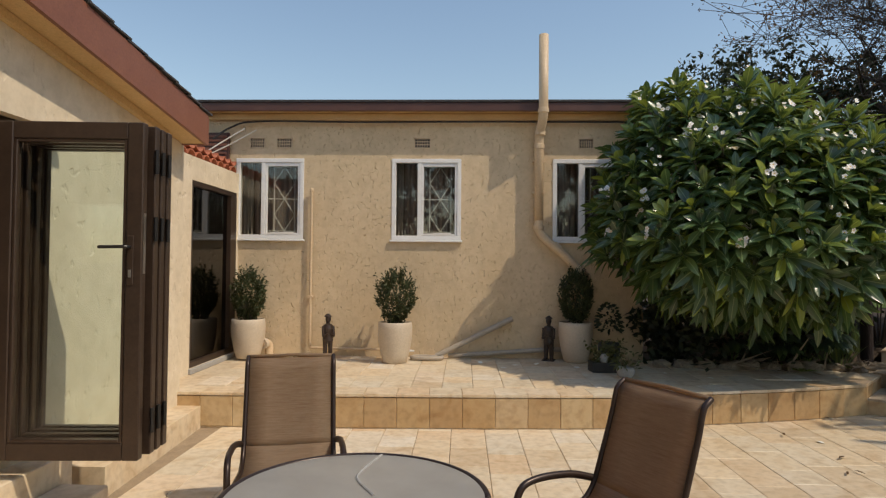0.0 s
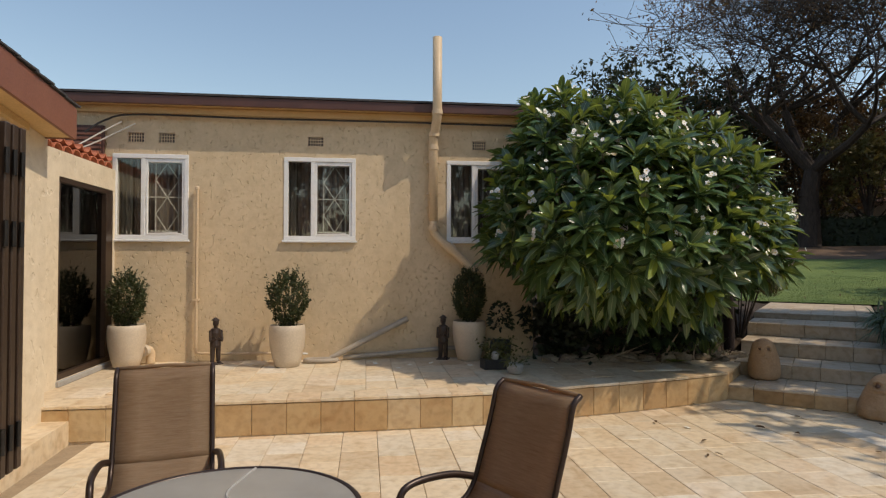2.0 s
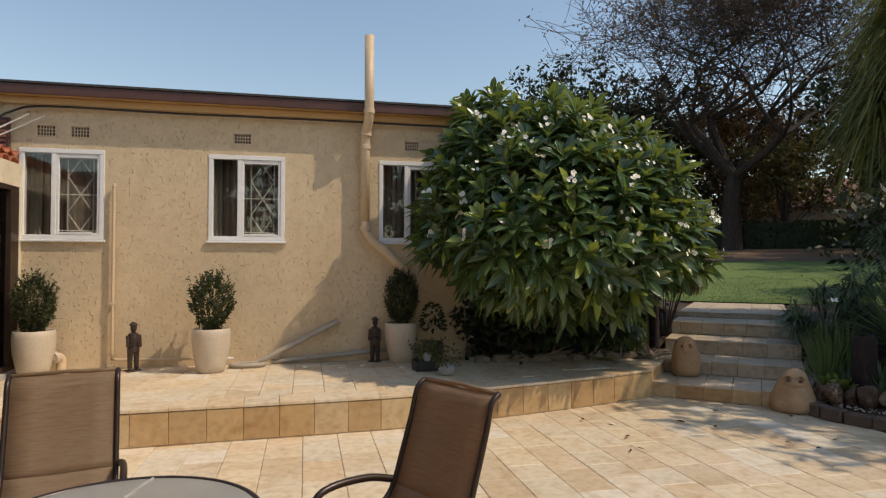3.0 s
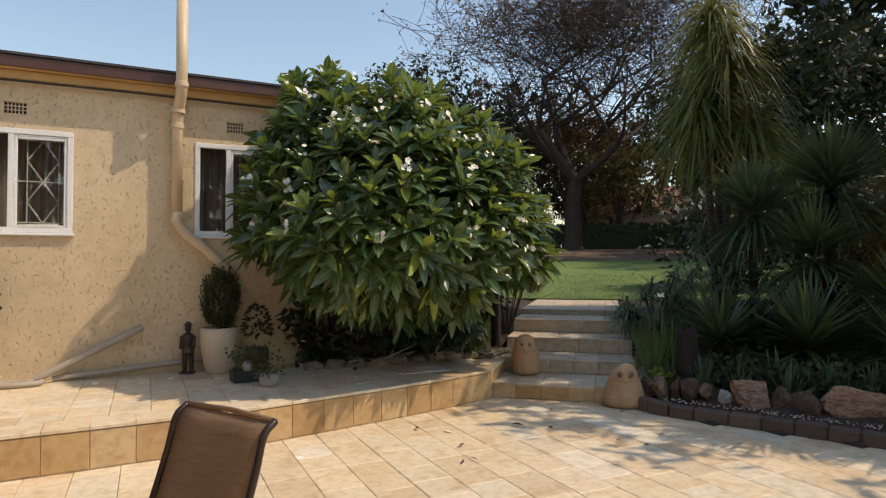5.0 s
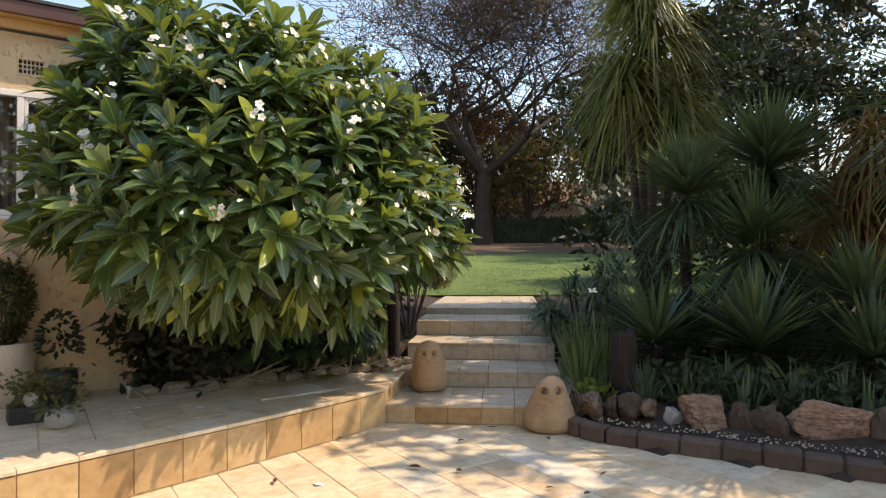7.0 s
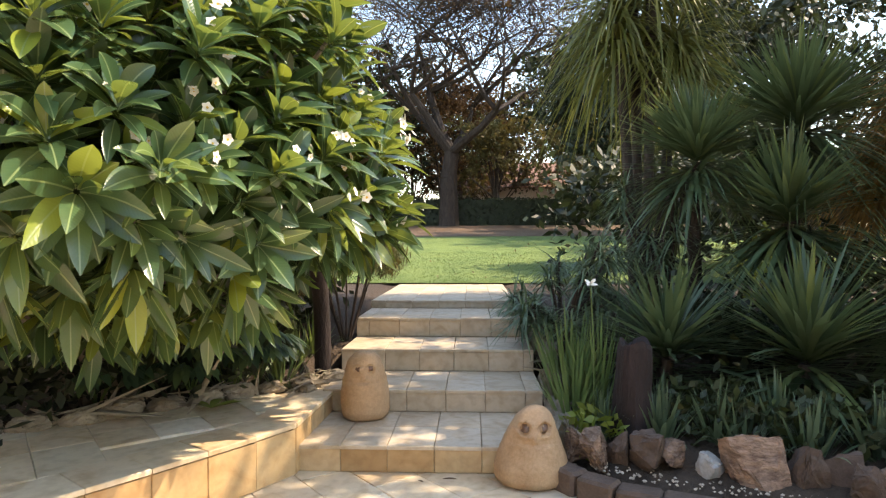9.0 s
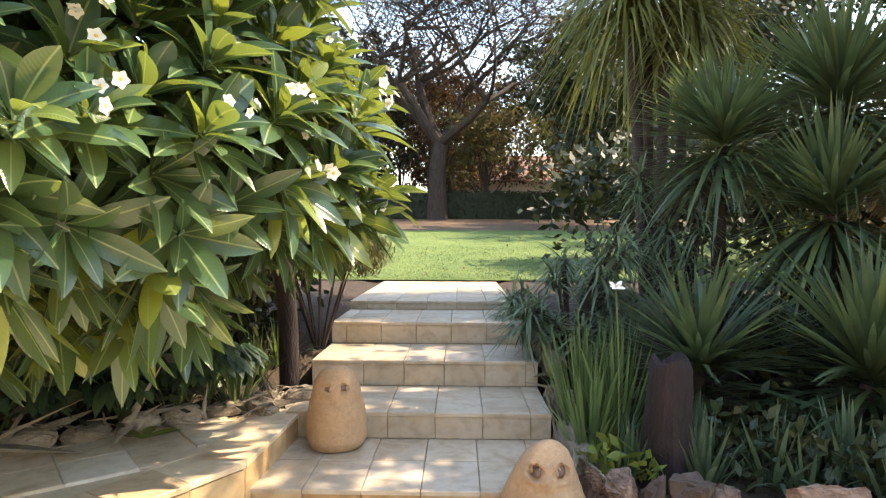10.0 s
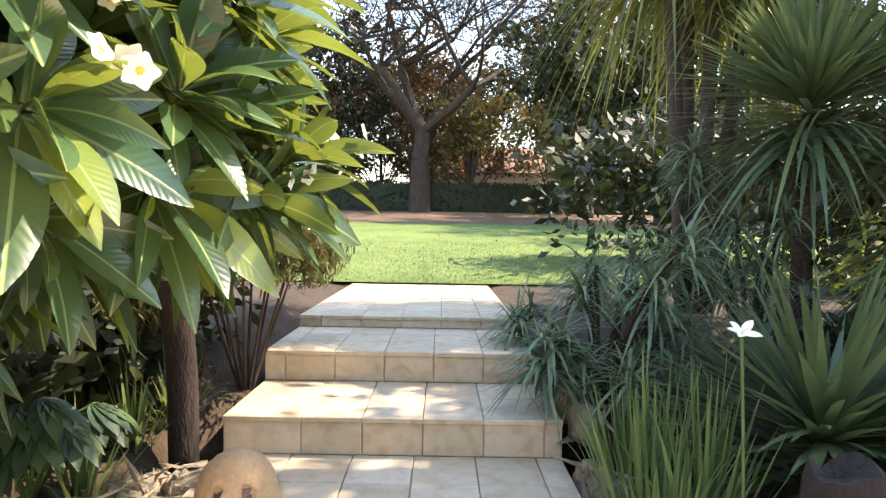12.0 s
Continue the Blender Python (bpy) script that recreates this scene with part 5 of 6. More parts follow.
flower = Leaves()
for k in range(5):
    a = 2 * math.pi * k / 5
    flower.leaf(Vector((0, 0, 0)), Vector((math.cos(a), math.sin(a), 0.35)), Vector((0, 0, 1)), 0.042, 0.017, 0.12, 3, 0.2, lambda s: 0.25 + 0.75 * math.sin(math.pi * min(1, s * 0.9)) if s < 0.99 else 0.2)
fv, ff = list(flower.v), list(flower.f)
n0 = len(fv)
fv += [Vector((0.009 * math.cos(2 * math.pi * k / 6), 0.009 * math.sin(2 * math.pi * k / 6), 0.010)) for k in range(6)]
ff.append(tuple(range(n0, n0 + 6)))
flower_mesh = mesh_of("flower", fv, ff, [M_PETAL, M_FHEART], True, [0] * (len(ff) - 1) + [1])
random.seed(33)
shown = [t for t in tips if t[1].y < -0.15 and t[0].z > 1.15 and t[1].z > -0.3]
for p, nrm in random.sample(shown, min(len(shown), 84)):
    ax = (nrm + Vector((0, -0.1, 0.5))).normalized()
    for k in range(random.randint(2, 7)):
        q = p + ax * random.uniform(0.11, 0.17) + rand_dir() * 0.05
        o = part("flower", flower_mesh, M_PETAL, bush)
        face = (nrm + rand_dir() * 0.7 + Vector((0, -0.4, 0.2))).normalized()
        o.matrix_basis = Matrix.Translation(q - base) @ face.to_track_quat("Z", "Y").to_matrix().to_4x4() @ Matrix.Scale(random.uniform(0.5, 0.78), 4)


# ---------------------------------------------------------------- bed plants
def gz(x, y):
    return max(ground_height(x, y), 0.0)


def yucca(x, y, head, R, blades_n, seed, label, group="", mat=None, width=0.018, skirt=0.35, single=False, low=-0.1):
    """A trunk with one round head of stiff blades; the lower ones hang."""
    random.seed(seed)
    g = gz(x, y)
    t = thing("yucca", (x, y, g), label, "plant", group)
    h = head - g
    if h > 0.02:
        part("trunk", tube(curve_points([(0.05, 0, -0.05), (0.0, 0.03, h * 0.5), (0, 0, h)], 4), [0.075, 0.07, 0.066, 0.062, 0.06, 0.058, 0.055, 0.05, 0.045], 10), M_BARK, t, smooth=True)
    lv = Leaves()
    for i in range(blades_n):
        d = rand_dir(-0.55 if random.random() < skirt else low, 1.0)
        b = Vector((0, 0, h)) + d * 0.04 + Vector((0, 0, -0.16 * random.random() if d.z < 0.2 else 0.10 * random.random()))
        lv.blade(b, d, R * random.uniform(0.75, 1.08), width * random.uniform(0.8, 1.25), 0.10 + (0.55 * random.random() if d.z < 0.15 else 0.12 * random.random()), 5)
        if single:
            part("blade", (lv.v, lv.f), mat or M_YUCCA, t)
            lv = Leaves()
    if not single:
        lv.make("head", mat or M_YUCCA, t, smooth=False, kind="stuff")
    return t


yucca(8.30, 5.45, 2.15, 0.92, 520, 41, "tall yucca with a round head of stiff blades", "yuccas", skirt=0.5)
yucca(9.00, 4.85, 2.45, 1.05, 620, 42, "tall yucca with long spreading blue-green blades", "yuccas", width=0.021, skirt=0.5)
yucca(8.35, 4.65, 1.55, 0.95, 420, 47, "yucca with a hanging skirt of long blades", "yuccas", width=0.02, skirt=0.6)
yucca(6.95, 4.90, 0.52, 0.92, 250, 43, "low yucca clump of broad upright blades", "yuccas", width=0.021, skirt=0.12, single=True, low=0.1)
yucca(7.35, 4.10, 0.55, 0.98, 340, 44, "low yucca clump with arching green blades", "yuccas", width=0.02, skirt=0.2)
yucca(8.3, 3.6, 0.9, 0.95, 320, 46, "shaded yucca at the back of the bed", "yuccas")
yucca(7.7, 3.3, 0.5, 0.8, 260, 48, "shaded yucca at the back of the bed", "yuccas")
yucca(7.85, 2.62, 2.6, 1.05, 560, 49, "tall yucca throwing shade over the bed's kerb", "yuccas", width=0.021, skirt=0.5)
yucca(8.35, 1.85, 2.6, 1.05, 560, 149, "tall yucca throwing shade over the bed's kerb", "yuccas", width=0.021, skirt=0.5)


def strap_clump(name, x, y, n, h, spread, width, mat, seed, label, category="plant", group="", droop=0.25, single=False):
    random.seed(seed)
    t = thing(name, (x, y, gz(x, y)), label, category, group)
    lv = Leaves()
    for i in range(n):
        a, r = random.uniform(0, 6.28), random.random()
        b = Vector((math.cos(a) * r * spread * 0.35, math.sin(a) * r * spread * 0.35, -0.02))
        d = Vector((math.cos(a) * r * spread / h, math.sin(a) * r * spread / h, 1))
        lv.blade(b, d, h * random.uniform(0.6, 1.1), width * random.uniform(0.7, 1.2), droop * r * random.uniform(0.3, 1.4), 5)
        if single:
            part("blade", (lv.v, lv.f), mat, t)
            lv = Leaves()
    if not single:
        lv.make("tuft", mat, t, smooth=False, kind="stuff")
    return t


for i, (x, y, nn, h) in enumerate([(6.26, 5.24, 80, 0.80), (6.12, 5.10, 55, 0.62), (6.42, 5.12, 65, 0.74), (6.52, 5.50, 60, 0.68)]):
    strap_clump("iris_clump", x, y, nn, h, 0.36, 0.0095, M_IRIS, 50 + i, "green iris clump of upright sword leaves", "plant", "iris clumps", single=True)
for i, (x, y) in enumerate([(6.15, 4.42), (6.35, 4.05), (6.6, 3.75), (6.75, 3.35), (7.0, 2.95), (7.3, 3.3), (6.0, 4.75), (6.4, 4.6), (7.3, 2.5), (7.7, 2.9)]):
    strap_clump("strap_plant", x, y, 46, 0.36, 0.30, 0.011, M_ALOE, 60 + i, "low blue-green strap-leaved plant behind the rocks", "plant", "strap plants", 0.5)
for i in range(11):
    y = 4.45 - 0.24 * i
    strap_clump("strap_plant", bed_edge(y) + 0.72 + 0.14 * (i % 3), y, 40, 0.42, 0.34, 0.014, M_ALOE, 260 + i, "low blue-green strap-leaved plant behind the rocks", "plant", "strap plants", 0.55)
for i, (u, v) in enumerate([(8.1, -1.5), (8.5, -1.5), (8.0, -1.85), (8.75, -1.42)]):
    p = uv(u, v)
    strap_clump("strap_plant", p.x, p.y, 46, 0.42, 0.30, 0.008, M_IRIS, 80 + i, "thin grassy clump beside the garden steps", "plant", "grassy clumps", 0.5)

iris = thing("white_iris", (5.92, 4.77, 0.15), "single white iris flower on a tall stem", "flower")
part("stem", tube(curve_points([(0.0, 0, 0), (0.01, 0.0, 0.5), (-0.01, 0.01, 0.98)], 4), 0.0045, 6), M_IRIS, iris)
lv = Leaves()
for k in range(6):
    a = k * math.pi / 3
    lv.leaf(Vector((-0.01, 0.01, 0.98)), Vector((0.75 * math.cos(a) - 0.25, 0.75 * math.sin(a) - 0.3, 0.75 - 0.65 * (k % 2))), Vector((-0.4, -0.5, 0.7)), 0.055, 0.012, 0.12, 5, 0.2)
lv.make("bloom", M_PETAL, iris)


def rosette_plant(name, x, y, heads, R, n, mat, seed, label, group=""):
    """Sprawling plant with several rosettes of narrow drooping leaves on thin canes."""
    random.seed(seed)
    g = gz(x, y)
    t = thing(name, (x, y, g), label, "plant", group)
    lv = Leaves()
    for hx, hy, hz in heads:
        c = Vector((hx - x, hy - y, hz - g))
        cane = bmesh.new()
        tube(curve_points([(0, 0, -0.02), c * 0.5 + Vector((0, 0, 0.05)), c], 3), 0.014, 6, cane)
        part("cane", cane, M_BARK, t)
        for i in range(n):
            d = rand_dir(-0.35, 1)
            lv.blade(c + d * 0.02 - Vector((0, 0, random.uniform(0, 0.16))), d, R * random.uniform(0.6, 1.1), 0.010, 0.2 + 0.7 * random.random(), 5)
    lv.make("foliage", mat, t, smooth=False, kind="stuff")


random.seed(90)
heads = []
for i in range(24):
    u, v = random.uniform(8.5, 10.0), random.uniform(0.30, 1.35)
    p = uv(u, v)
    heads.append((p.x, p.y, 0.75 + 0.75 * random.random() * min(1, (v - 0.1))))
p = uv(9.2, 0.75)
rosette_plant("sprawling_aloe", p.x, p.y, heads, 0.34, 60, M_ALOE, 91, "sprawling narrow-leaved plant overhanging the garden steps")
rosette_plant("sprawling_aloe", 8.15, 5.7, [(8.1 + random.uniform(-0.4, 0.4), 5.75 + random.uniform(-0.4, 0.4), random.uniform(0.9, 2.05)) for _ in range(12)], 0.36, 60, M_ALOE, 92, "tall narrow-leaved plant behind the steps")


def cordyline(x, y, heads, length, n, mat, seed, label, width=0.016):
    """Several bare trunks, each with a mop of long hanging blades."""
    random.seed(seed)
    g = gz(x, y)
    t = thing("cordyline_palm", (x, y, g), label, "palm tree", "cordylines")
    for hx, hy, hz in heads:
        c = Vector((hx - x, hy - y, hz - g))
        f = Vector((c.x * 0.3, c.y * 0.3, -0.05))
        part("trunk", tube(curve_points([f, f.lerp(c, 0.5) + Vector((0.06, 0.02, 0)), c], 5), 0.058, 8), M_BARK, t, smooth=True)
        lv = Leaves()
        for i in range(n):
            d = rand_dir(-0.2, 1)
            lv.blade(c + Vector((0, 0, random.uniform(-0.55, 0.15))) + d * 0.05, d, length * random.uniform(0.6, 1.1), width * random.uniform(0.7, 1.2), 0.55 + 0.8 * random.random(), 7)
        lv.make("crown", mat, t, smooth=False, kind="stuff")


cordyline(8.95, 6.50, [(8.72, 6.68, 3.95), (8.98, 6.40, 4.75), (9.12, 6.78, 5.5), (9.32, 6.30, 3.7)], 1.12, 330, M_STRAP, 101, "tall cordyline with mops of long drooping leaves", 0.017)
cordyline(9.95, 4.05, [(9.9, 4.1, 2.75), (10.35, 3.75, 2.5), (9.95, 4.35, 2.2), (10.1, 3.6, 1.9)], 1.0, 420, M_DRY, 102, "cordyline with a skirt of dry orange-brown leaves")


def leafy_mass(name, at, blobs, n, size, mat, seed, label, category="shrub", group="", stems=True):
    """A shrub or crown of many small leaves gathered in clumps, with gaps between."""
    random.seed(seed)
    t = thing(name, at, label, category, group)
    lv = Leaves()
    for c, r in blobs:
        clumps = [Vector(c) + Vector([rand_dir()[i] * r[i] * random.uniform(0.55, 1.0) for i in range(3)]) for _ in range(max(6, n // 40))]
        k = sum(r) / 3 * 0.33
        for _ in range(n):
            q = random.choice(clumps) + Vector((random.gauss(0, k), random.gauss(0, k), random.gauss(0, k * 0.8)))
            lv.scrap(q, size * random.uniform(0.6, 1.3))
    if stems:
        st = bmesh.new()
        for c, r in blobs:
            rod((0, 0, -0.1), c, 0.02 + 0.01 * r[2], 0.01, 5, st, False)
        part("stem", st, M_BARK, t)
    lv.make("foliage", mat, t, smooth=False, kind="stuff")
    return t


def sprig_shrub(x, y, r, h, n, mat, seed, label):
    """Shrub of upright needle-leaved sprigs."""
    random.seed(seed)
    g = gz(x, y)
    t = thing("needle_shrub", (x, y, g), label, "shrub")
    lv = Leaves()
    for i in range(n):
        d = rand_dir(-0.1, 1)
        p = Vector((d.x * r * random.uniform(0.5, 1), d.y * r * random.uniform(0.5, 1), h * 0.5 + d.z * h * 0.4 * random.uniform(0.5, 1)))
        ax = Vector((d.x * 0.8, d.y * 0.8, 0.9)).normalized()
        for k in range(14):
            lv.blade(p + ax * (0.016 * k), (ax * 0.6 + rand_dir() * 0.8), random.uniform(0.045, 0.075), 0.0055, 0.0, 2)
    st = bmesh.new()
    for k in range(12):
        a = k * 0.53
        rod((0.02 * math.cos(a), 0.02 * math.sin(a), -0.05), (r * 0.6 * math.cos(a), r * 0.6 * math.sin(a), h * 0.7), 0.012, 0.005, 5, st, False)
    part("stem", st, M_BARK, t)
    lv.make("foliage", mat, t, smooth=False, kind="stuff")


sprig_shrub(5.60, 7.40, 0.52, 1.22, 1050, M_SHRUB, 111, "bushy needle-leaved shrub overhanging the steps")
sprig_shrub(4.95, 7.5, 0.36, 0.75, 320, M_SHRUB, 112, "dark needle-leaved shrub under the frangipani")
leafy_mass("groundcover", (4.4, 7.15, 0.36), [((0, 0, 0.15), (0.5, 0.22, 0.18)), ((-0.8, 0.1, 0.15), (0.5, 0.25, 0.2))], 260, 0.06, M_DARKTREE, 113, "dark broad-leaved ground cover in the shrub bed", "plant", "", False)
# near-black leaf masses, added to darken the shaded hollow under the shrub
leafy_mass("undergrowth", (4.3, 7.5, 0.36), [((0.3, 0, 0.4), (0.6, 0.35, 0.4)), ((-0.7, 0.1, 0.5), (0.6, 0.4, 0.5)), ((0.9, 0.6, 0.5), (0.5, 0.5, 0.5)), ((0.1, 1.0, 0.6), (0.9, 0.5, 0.6))], 800, 0.07, M_DARKTREE, 117, "dark leaves filled in to deepen the shade beneath the frangipani", "shrub")
leafy_mass("undergrowth", (3.3, 6.95, 0.34), [((0.0, -0.1, 0.35), (0.7, 0.28, 0.35)), ((0.9, -0.1, 0.35), (0.5, 0.25, 0.35)), ((-0.6, 0.1, 0.4), (0.3, 0.2, 0.4))], 900, 0.06, M_DARKTREE, 118, "dark leaves filled in to deepen the shade beneath the frangipani", "shrub")


def broad_plant(x, y, n, seed):
    """Drooping stalks, each with one wide notched leaf."""
    random.seed(seed)
    g = gz(x, y)
    t = thing("philodendron", (x, y, g), "dark broad-leaved plant drooping over the bed stones", "plant", "broad-leaved plants")
    for k in range(n):
        a = -1.57 + random.uniform(-1.5, 1.5)
        tip = Vector((0.22 * math.cos(a), 0.16 * math.sin(a), random.uniform(0.22, 0.46)))
        part("stalk", tube(curve_points([(0, 0, 0), tip * 0.6 + Vector((0, 0, 0.08)), tip], 3), 0.006, 5), M_IRIS, t)
        one = Leaves()
        for q in range(7):
            b = a + (q - 3) * 0.36
            one.leaf(tip, Vector((math.cos(b), math.sin(b), -0.35)), Vector((0, 0, 1)), random.uniform(0.15, 0.21) * (1 - 0.05 * abs(q - 3)), 0.034, 0.30, 4, 0.2)
        one.make("leaf", M_BROAD, t)


broad_plant(4.50, 6.72, 9, 201)
broad_plant(4.02, 6.70, 7, 202)
broad_plant(3.45, 6.72, 6, 203)
leafy_mass("lime_plant", (5.78, 4.66, 0.13), [((0, 0, 0.12), (0.16, 0.14, 0.08))], 70, 0.05, M_LIME, 114, "lime-green leafy plant beside the stone owl", "plant", "", False)
for i, (x, y) in enumerate([(6.02, 4.84), (6.12, 4.58)]):
    leafy_mass("lime_plant", (x, y, gz(x, y) + 0.02), [((0, 0, 0.09), (0.11, 0.10, 0.06))], 50, 0.042, M_LIME, 170 + i, "small lime-green leafy plant among the rocks", "plant", "", False)
for i, (x, y) in enumerate([(6.30, 4.30), (6.55, 3.92), (6.75, 3.55), (7.0, 3.15), (7.3, 2.7), (7.1, 3.7), (6.75, 4.35)]):
    leafy_mass("groundcover", (x, y, gz(x, y)), [((0, 0, 0.10), (0.26, 0.26, 0.10)), ((0.12, -0.1, 0.16), (0.16, 0.16, 0.10))], 170, 0.045, M_BOX, 180 + i, "low dark-green ground cover behind the rocks", "plant", "bed ground cover", False)
leafy_mass("sunlit_shrub", (9.6, 5.3, 0.35), [((0, 0, 0.6), (0.5, 0.5, 0.45))], 420, 0.06, M_LIME, 115, "small sunlit shrub behind the yuccas")
for i, (x, y, r, hh) in enumerate([(13.0, 9.0, 1.5, 1.3), (15.0, 7.4, 1.6, 1.4), (17.0, 10.5, 1.8, 1.5), (12.8, 6.2, 1.2, 1.1)]):
    leafy_mass("bed_shrub", (x, y, ground_height(x, y)), [((0, 0, hh * 0.8), (r, r, hh * 0.75)), ((0.5 * r, -0.5 * r, hh * 1.2), (0.7 * r, 0.7 * r, hh * 0.5)), ((-0.5 * r, 0.4 * r, hh * 1.1), (0.7 * r, 0.7 * r, hh * 0.6))], 1100, 0.11, M_DARKTREE, 160 + i, "dark leafy shrub at the back of the flower bed", "shrub", "shrubs behind the bed")
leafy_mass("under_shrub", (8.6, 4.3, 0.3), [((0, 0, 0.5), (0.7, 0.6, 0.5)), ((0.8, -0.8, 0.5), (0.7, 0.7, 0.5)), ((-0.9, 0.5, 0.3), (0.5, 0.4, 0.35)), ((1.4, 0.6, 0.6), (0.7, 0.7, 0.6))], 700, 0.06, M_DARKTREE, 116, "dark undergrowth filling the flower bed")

# ---------------------------------------------------------------- trees and distance


def bare_tree(x, y, height, girth, levels, seed, label, leaves=0, leaf_mat=None, spread=0.62, name="bare_tree", keep=(0.62, 0.86), bole=0.27):
    """Trunk forking again and again into fine twigs, with a few dead leaves left."""
    random.seed(seed)
    g = ground_height(x, y)
    t = thing(name, (x, y, g - 0.1), label, "tree")
    segs = [[], []]
    ends = []

    def grow(p, d, ln, r, lev):
        steps = 3 if lev > 1 else 2
        for _ in range(steps):
            q = p + d * (ln / steps)
            segs[0 if lev >= levels - 2 else 1].append((p, q, r, r * 0.88, 8 if lev >= levels - 1 else 5 if lev > 2 else 3))
            p, r = q, r * 0.88
            d = (d + rand_dir() * 0.16 + Vector((0, 0, 0.03))).normalized()
        if lev == 0:
            ends.append(p)
            return
        for _ in range(3 if lev < levels else 5):
            nd = (d * (1 - spread * 0.55) + rand_dir(-0.35, 0.75) * spread + Vector((0, 0, 0.08))).normalized()
            grow(p, nd, ln * random.uniform(*keep), r * random.uniform(0.62, 0.88), lev - 1)

    grow(Vector((0, 0, 0)), Vector((0.02, 0.0, 1)), height * bole, girth, levels)
    for nm, ss in zip(("trunk", "branchwork"), segs):
        vs, fs = [], []
        for p, q, r0, r1, k in ss:
            d = (q - p).normalized()
            a1 = d.orthogonal().normalized()
            a2 = d.cross(a1)
            n0 = len(vs)
            for c, r in ((p, r0), (q, r1)):
                r = max(r, 0.013)
                vs += [c + a1 * (r * math.cos(6.2832 * i / k)) + a2 * (r * math.sin(6.2832 * i / k)) for i in range(k)]
            fs += [(n0 + i, n0 + (i + 1) % k, n0 + k + (i + 1) % k, n0 + k + i) for i in range(k)]
        if vs:
            part(nm, (vs, fs), M_BARK, t)
    if leaves:
        lv = Leaves()
        low = sorted(ends, key=lambda e: e.z + random.uniform(-2, 2))[:int(len(ends) * 0.75)]
        for _ in range(leaves):
            lv.scrap(random.choice(low) + rand_dir() * random.uniform(0, 0.55), random.uniform(0.05, 0.10))
        lv.make("foliage", leaf_mat, t, smooth=False, kind="stuff")
    return t


bare_tree(21.3, 26.0, 16.6, 0.52, 7, 121, "large half-bare tree with dark spreading branches on the lawn", 15000, M_BROWNLEAF, 1.05, keep=(0.76, 0.98), bole=0.225)
bare_tree(-5.3, 25.5, 6.6, 0.16, 6, 122, "bare tree top showing over the house roof", 0, None, 0.8)
bare_tree(-2.4, 26.0, 6.6, 0.16, 6, 123, "bare tree top showing over the house roof", 0, None, 0.8)


def leafy_tree(x, y, trunk_h, crown_r, crown_h, n, size, mat, seed, label, blobs=9, name="garden_tree", group="background trees"):
    random.seed(seed)
    g = ground_height(x, y)
    t = thing(name, (x, y, g - 0.1), label, "tree", group)
    part("trunk", tube(curve_points([(0, 0, 0), (0.1, 0.05, trunk_h * 0.6), (0, 0, trunk_h + crown_h * 0.5)], 4), [0.22, 0.20, 0.18, 0.16, 0.14, 0.12, 0.10, 0.08, 0.05], 8), M_BARK, t, smooth=True)
    limb = bmesh.new()
    lv = Leaves()
    for b in range(blobs):
        d = rand_dir(-0.5, 1)
        c = Vector((d.x * crown_r * 0.75, d.y * crown_r * 0.75, trunk_h + crown_h * (0.45 + 0.42 * d.z)))
        rod((0, 0, trunk_h * 0.9), c, 0.06, 0.02, 5, limb, False)
        k = crown_r * 0.30
        sub = [c + Vector((random.gauss(0, k), random.gauss(0, k), random.gauss(0, k * 0.8))) for _ in range(14)]
        for _ in range(n // blobs):
            q = random.choice(sub)
            lv.scrap(q + rand_dir() * random.uniform(0, k * 0.75), size * random.uniform(0.6, 1.3))
    part("limb", limb, M_BARK, t)
    lv.make("crown", mat, t, smooth=False, kind="stuff")
    return t


